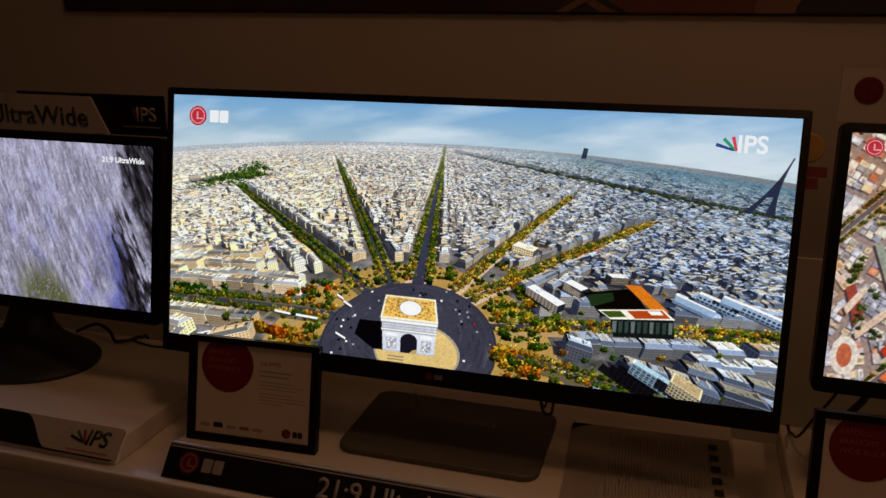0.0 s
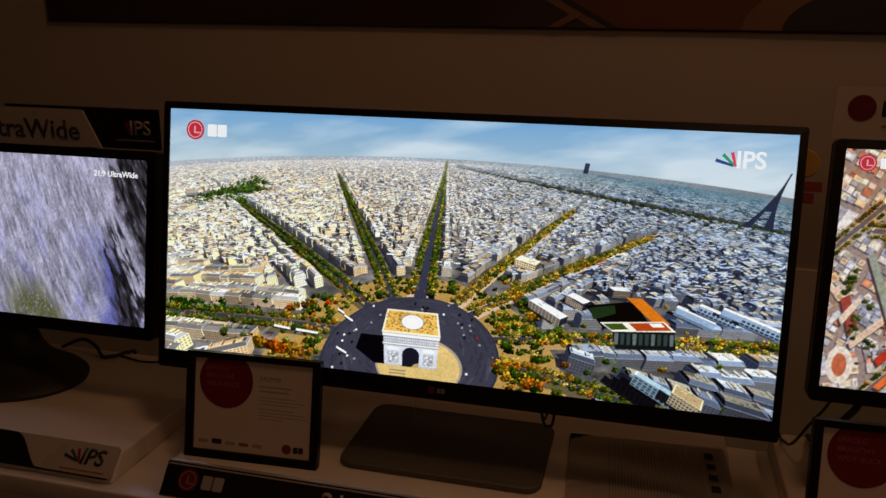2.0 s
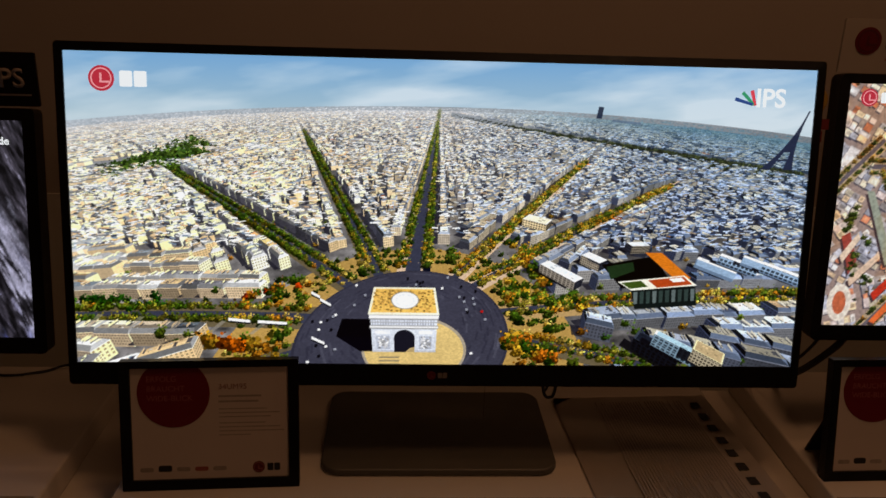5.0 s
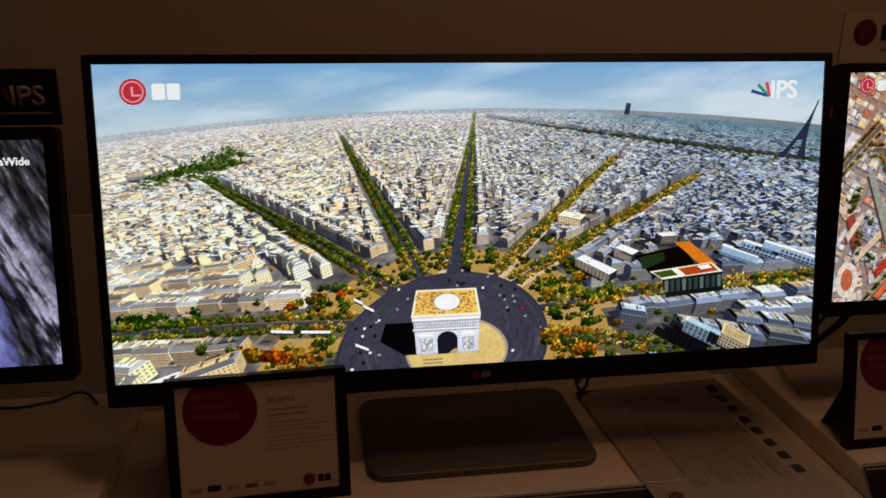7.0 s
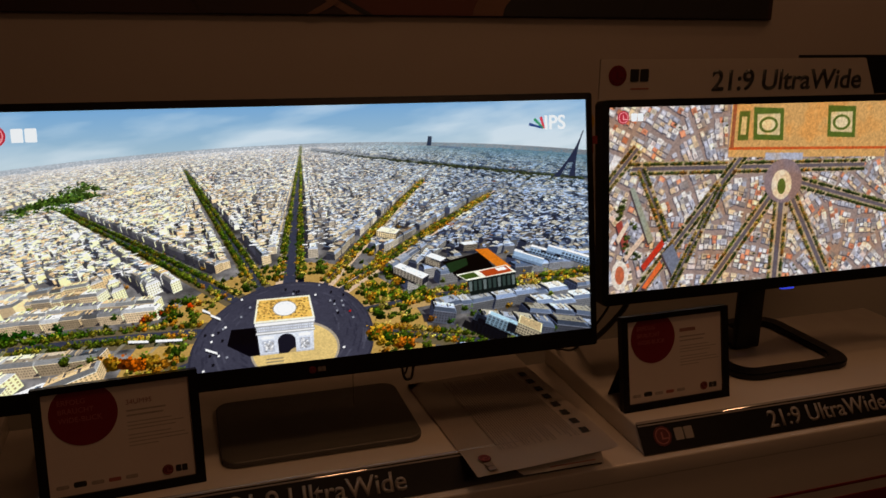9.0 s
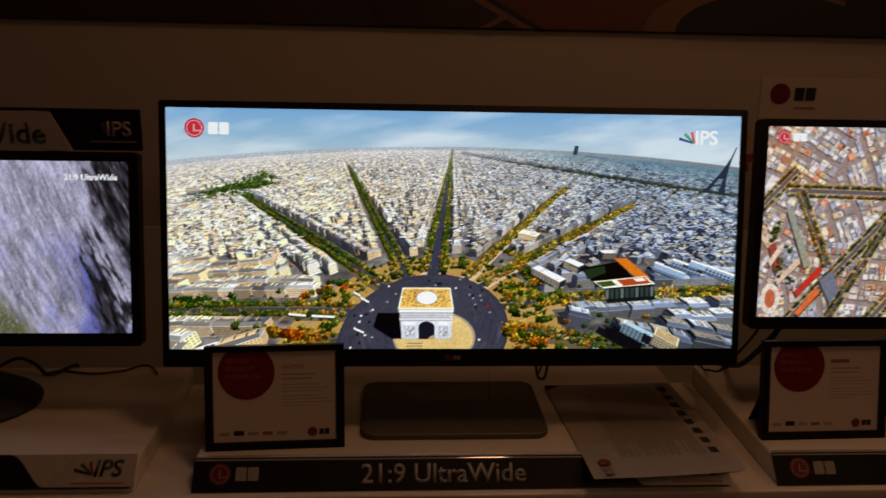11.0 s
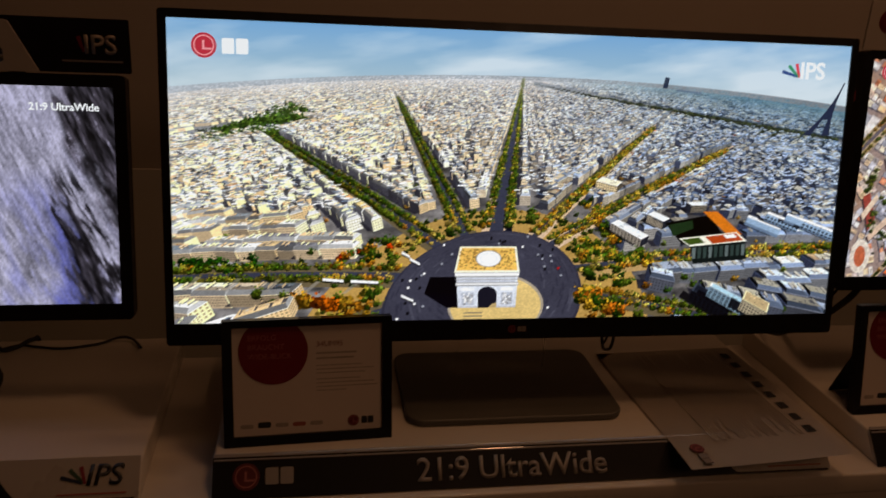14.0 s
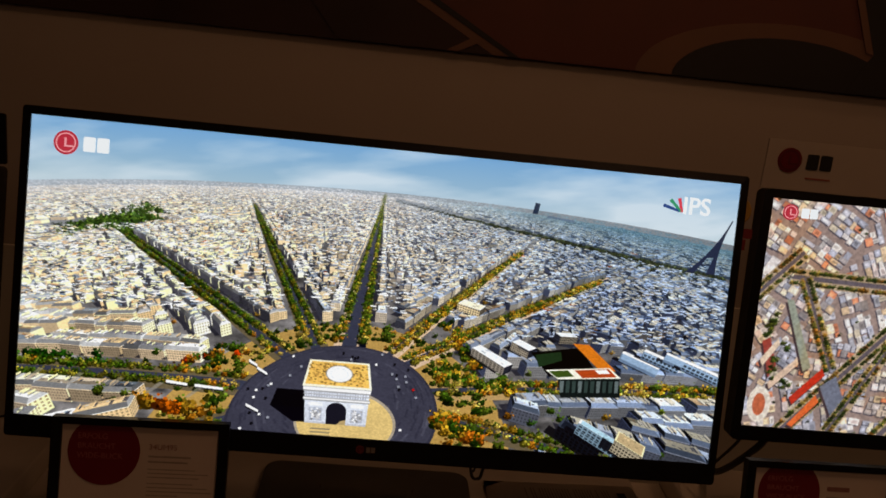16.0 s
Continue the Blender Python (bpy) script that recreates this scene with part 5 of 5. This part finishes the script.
# ---- framed cards ----
def framed_card(x, y, lean, turn, title, label, leg=0.095):
    """A black photo frame that leans on its strut, with a printed card."""
    w, h, rim = 0.190, 0.1455, 0.0110
    c = empty("card_frame", (x, y, TOP_Z), label, "picture frame", "framed cards before the displays")
    m = Matrix.Translation((x, y, TOP_Z + 0.0003)) @ Matrix.Rotation(radians(turn), 4, "Z") @ Matrix.Rotation(radians(-lean), 4, "X")
    outer, inner = rounded(0, w, 0, h, 0.0012, 3), rounded(rim, w - rim, rim, h - rim * 0.75, 0.0004, 3)
    bm = bmesh.new()
    loops = [[bm.verts.new((px, py, pz)) for px, pz in pts] for pts, py in ((inner, 0.005), (inner, 0.0012), (outer, 0.0), (outer, 0.012), (inner, 0.012))]
    for a, b in zip(loops, loops[1:]):
        for k in range(len(a)):
            bm.faces.new((a[k], a[(k + 1) % len(a)], b[(k + 1) % len(a)], b[k]))
    bmesh.ops.recalc_face_normals(bm, faces=bm.faces)
    part("frame", bm, BLACK_PLASTIC, c, "slim glossy black frame", m)
    sheet = part("card", move(box(rim - 0.001, w - rim + 0.001, 0, 0.006, rim - 0.001, h - rim * 0.7), y=0.0046), CARD, c, "pale printed card behind glass", m)
    top, low = h - rim * 0.75, rim
    round_bm = [(px, min(pz, top - 0.0004)) for px, pz in disc(0.056, 0.1085, 0.0385, 64)]
    round_bm = [p for k, p in enumerate(round_bm) if k == 0 or (Vector(p) - Vector(round_bm[k - 1])).length > 1e-5]
    part("red_disc", move(prism(round_bm, 0.0006), y=0.0041), DISC_RED, sheet, "large dark red disc", m)
    for k, words in enumerate(("ERFOLG", "BRAUCHT", "WIDE-BLICK")):
        part("slogan_line", move(text_bm(words, 0.0275, 0.1215 - 0.0108 * k, 0.0062, 0.0003, bold=0.0), y=0.0040), LOGO_PINK, sheet, "pale thin words", m)
    if title:
        part("title", move(text_bm(title, 0.1035, 0.112, 0.0062, 0.0003, bold=0.0), y=0.0045), TITLE_RED, sheet, "faded red title", m)
    else:
        part("title", move(box(0.1035, 0.132, 0, 0.0005, 0.112, 0.1175), y=0.0044), TITLE_RED, sheet, "faded red line", m)
    for k, (z, ln) in enumerate(((0.1030, 0.046), (0.0970, 0.043), (0.0890, 0.052), (0.0845, 0.066), (0.0800, 0.056), (0.0730, 0.050), (0.0685, 0.066), (0.0640, 0.070), (0.0595, 0.034))):
        part("text_bar", move(box(0.1035, 0.1035 + ln, 0, 0.0004, z, z + (0.0022 if k < 2 else 0.0014)), y=0.0045), INK if k < 2 else INK_FAINT, sheet, "", m)
    for k in range(5):
        x0 = 0.018 + k * 0.0195
        mat = INK_DARK if k == 1 else (INK, LOGO_PINK)[k % 2]
        part("icon", move(prism(rounded(x0, x0 + 0.0145, 0.0195, 0.0265 if k == 1 else 0.0245, 0.002, 3), 0.0004), y=0.0045), mat, sheet, "", m)
    round_logo(sheet, m, 0.1455, 0.0225, 0.0066, LETTER_DARK, LOGO_RED, LOGO_PINK, proud=-0.0040)
    back = part("back_board", move(box(rim * 0.6, w - rim * 0.6, 0, 0.002, rim * 0.6, h - rim * 0.6), y=0.0122), BLACK_MATT, c, "", m)
    far = 0.0145 + 0.095 * math.sin(radians(lean)) + 0.030
    strut = bmesh.new()
    side = [strut.verts.new((px, py, pz)) for px, py, pz in ((leg - 0.02, 0.0145, 0.098), (leg + 0.02, 0.0145, 0.098), (leg + 0.03, far, far * math.tan(radians(lean)) * 1.0 + 0.001), (leg - 0.03, far, far * math.tan(radians(lean)) * 1.0 + 0.001))]
    f = strut.faces.new(side)
    got = bmesh.ops.extrude_face_region(strut, geom=[f])
    bmesh.ops.translate(strut, verts=[v for v in got["geom"] if isinstance(v, bmesh.types.BMVert)], vec=(0, 0.002, 0.001))
    bmesh.ops.recalc_face_normals(strut, faces=strut.faces)
    part("strut", strut, BLACK_MATT, c, "", m)
    return c


framed_card(-0.347, -0.052, 11.5, 3.0, "34UM95", "black-framed printed card before the widest display")
framed_card(0.446, -0.034, 11.0, 1.5, "", "black-framed printed card before the mid-sized display", 0.040)

# ---- printed sheets that hang over the plinth's edge ----
sheets = empty("fact_sheet", (0.28, 0.01, TOP_Z), "printed paper fact sheets lying over the plinth's front edge", "leaflet")
turn_m = Matrix.Translation((0.1745, -0.135, TOP_Z)) @ Matrix.Rotation(radians(3.0), 4, "Z")


def sheet_bm(x0, x1, y0, y1, z, droop, lift, thick=0.0004):
    """A sheet of paper, a little bowed."""
    bm, nx, ny = bmesh.new(), 8, 16
    rows = []
    for j in range(ny + 1):
        t = j / ny
        rows.append([bm.verts.new((x0 + (x1 - x0) * i / nx, y0 + (y1 - y0) * t, z - droop * max(0.28 - t, 0) ** 2 + lift * (i / nx) ** 3 * (1 - t))) for i in range(nx + 1)])
    for a, b in zip(rows, rows[1:]):
        for i in range(nx):
            bm.faces.new((a[i], a[i + 1], b[i + 1], b[i]))
    bmesh.ops.solidify(bm, geom=bm.faces[:], thickness=thick)
    return bm


smooth(part("lower_sheet", sheet_bm(0.020, 0.208, 0.010, 0.262, 0.0012, 0.06, 0.0), PAPER, sheets, "", turn_m))
top_sheet = smooth(part("top_sheet", sheet_bm(0, 0.212, 0, 0.286, 0.0035, 0.03, 0.004), PAPER, sheets, "pale paper with fine print", turn_m))
rng = random.Random(4)
for k in range(31):
    x = 0.054 + k * 0.0040
    ln = rng.choice((0.222, 0.222, 0.205, 0.214, 0.18, 0.219))
    part("text_bar", box(x, x + 0.0015, 0.268 - ln, 0.268 - rng.choice((0, 0, 0, 0.03)), 0.0058, 0.0061), INK_FAINT, top_sheet, "", turn_m)
for k in range(8):
    y = 0.247 - k * 0.0283
    part("thumbnail", box(0.183, 0.1945, y, y + 0.0145, 0.0062, 0.0066), INK_DARK, top_sheet, "small dark printed square", turn_m)
flat = turn_m @ Matrix.Translation((0.024, 0.034, 0.0046)) @ Matrix.Rotation(radians(-90), 4, "Z") @ Matrix.Rotation(radians(-90), 4, "X")
round_logo(top_sheet, flat, 0, 0, 0.0085, LETTER_GREY, LOGO_RED, LOGO_PINK, proud=0.0012)

# ---- cables ----
def cable(label, r, pts):
    return tagged(part("cable", tube(pts, r), CABLE), label, "cable", "cables behind the displays")


cable("black cable curving out from behind the domed foot", 0.0030, [(-0.745, 0.205, TOP_Z + 0.012), (-0.715, 0.222, TOP_Z + 0.024), (-0.685, 0.218, TOP_Z + 0.016), (-0.662, 0.205, TOP_Z + 0.0035), (-0.645, 0.215, TOP_Z + 0.0032), (-0.632, 0.237, TOP_Z + 0.0032), (-0.628, 0.252, TOP_Z - 0.02), (-0.628, 0.258, 0.70), (-0.60, 0.30, 0.004)])
cable("thin black cable lying on the plinth's back edge", 0.0018, [(-0.668, 0.206, TOP_Z + 0.0020), (-0.645, 0.222, TOP_Z + 0.0020), (-0.622, 0.216, TOP_Z + 0.0020), (-0.590, 0.209, TOP_Z + 0.0020), (-0.565, 0.212, TOP_Z + 0.0020)])
cable("thin black cable looping over the plinth's back edge", 0.0019, [(-0.565, 0.213, TOP_Z + 0.0020), (-0.540, 0.222, TOP_Z + 0.0021), (-0.515, 0.232, TOP_Z + 0.0065), (-0.497, 0.226, TOP_Z + 0.0055), (-0.483, 0.206, TOP_Z + 0.0022)])
cable("short black cable looping just below the widest display", 0.0020, [(0.120, 0.046, 1.080), (0.122, 0.052, 1.010), (0.128, 0.056, 0.966), (0.136, 0.057, 0.958), (0.142, 0.056, 0.972), (0.146, 0.050, 1.060)])
cable("second thin cable looping just below the widest display", 0.0015, [(0.140, 0.048, 1.080), (0.136, 0.054, 1.000), (0.131, 0.058, 0.968), (0.126, 0.058, 0.975), (0.121, 0.054, 1.000), (0.116, 0.050, 1.070)])
cable("thick black lead hanging behind the mid-sized display", 0.0048, [(0.520, 0.098, 1.100), (0.520, 0.100, 1.030), (0.506, 0.120, 0.985), (0.500, 0.175, 0.930), (0.498, 0.225, TOP_Z + 0.0055), (0.498, 0.262, 0.86), (0.498, 0.268, 0.60), (0.498, 0.30, 0.006)])
cable("thin black lead hanging beside it", 0.0020, [(0.492, 0.094, 1.090), (0.487, 0.098, 1.030), (0.468, 0.120, 0.975), (0.458, 0.160, 0.925), (0.456, 0.215, TOP_Z + 0.0022), (0.456, 0.252, 0.87), (0.456, 0.258, 0.60), (0.456, 0.30, 0.004)])

# ---- the long picture on the wall ----
px0, px1, pz0, pz1 = -0.885, 1.006, 1.471, 2.26
poster = empty("wall_picture", ((px0 + px1) / 2, WALL_Y, pz0), "long dark maroon printed wall panel with pale curves and lines", "poster")
part("panel", box(px0, px1, 0.430, WALL_Y - 0.0005, pz0, pz1, 0.001), POSTER_DARK, poster)
pm = Matrix.Translation((0, 0.430, 0))


def shape(name, pts, mat, layer):
    return part(name, move(prism(pts, 0.0010), y=-0.0006 * layer), mat, poster, "", pm)


shape("brown_field", [(-0.10, pz0 + 0.002), (0.995, pz0 + 0.002), (0.995, pz1 - 0.01), (-0.30, pz1 - 0.01), (-0.30, 1.71)], POSTER_RED, 1)
shape("dark_field", [(-0.105, pz0 + 0.002), (0.165, pz0 + 0.002), (-0.19, 1.66), (-0.29, 1.70)], POSTER_DARK, 2)
shape("dark_line", [(0.160, pz0 + 0.002), (0.176, pz0 + 0.002), (-0.30, 1.735), (-0.30, 1.722)], POSTER_BLACK, 4)
shape("pale_line", [(0.135, pz0 + 0.002), (0.160, pz0 + 0.002), (-0.30, 1.722), (-0.30, 1.706)], POSTER_TAN, 3)
shape("pale_spur", [(0.062, pz0 + 0.002), (0.080, pz0 + 0.002), (0.118, 1.492), (0.105, 1.498)], POSTER_TAN, 5)


def arch(cx, cz, rx, rz, a0, a1, n=26):
    return [(cx + rx * math.cos(radians(a0 + (a1 - a0) * k / n)), cz + rz * math.sin(radians(a0 + (a1 - a0) * k / n))) for k in range(n + 1)]


shape("pale_curve", arch(0.60, pz0 + 0.002, 0.240, 0.094, 180, 0), POSTER_TAN, 2)
shape("black_curve", arch(0.60, pz0 + 0.002, 0.182, 0.072, 180, 0), POSTER_BLACK, 3)
shape("black_field", [(0.70, pz0 + 0.002), (0.995, pz0 + 0.002), (0.995, pz1 - 0.01), (0.80, pz1 - 0.01), (0.66, 1.80), (0.70, 1.62), (0.735, 1.535)], POSTER_BLACK, 4)
shape("pale_edge", [(0.735, 1.535), (0.70, 1.62), (0.66, 1.80), (0.650, 1.80), (0.688, 1.62), (0.722, 1.538)], POSTER_TAN, 5)
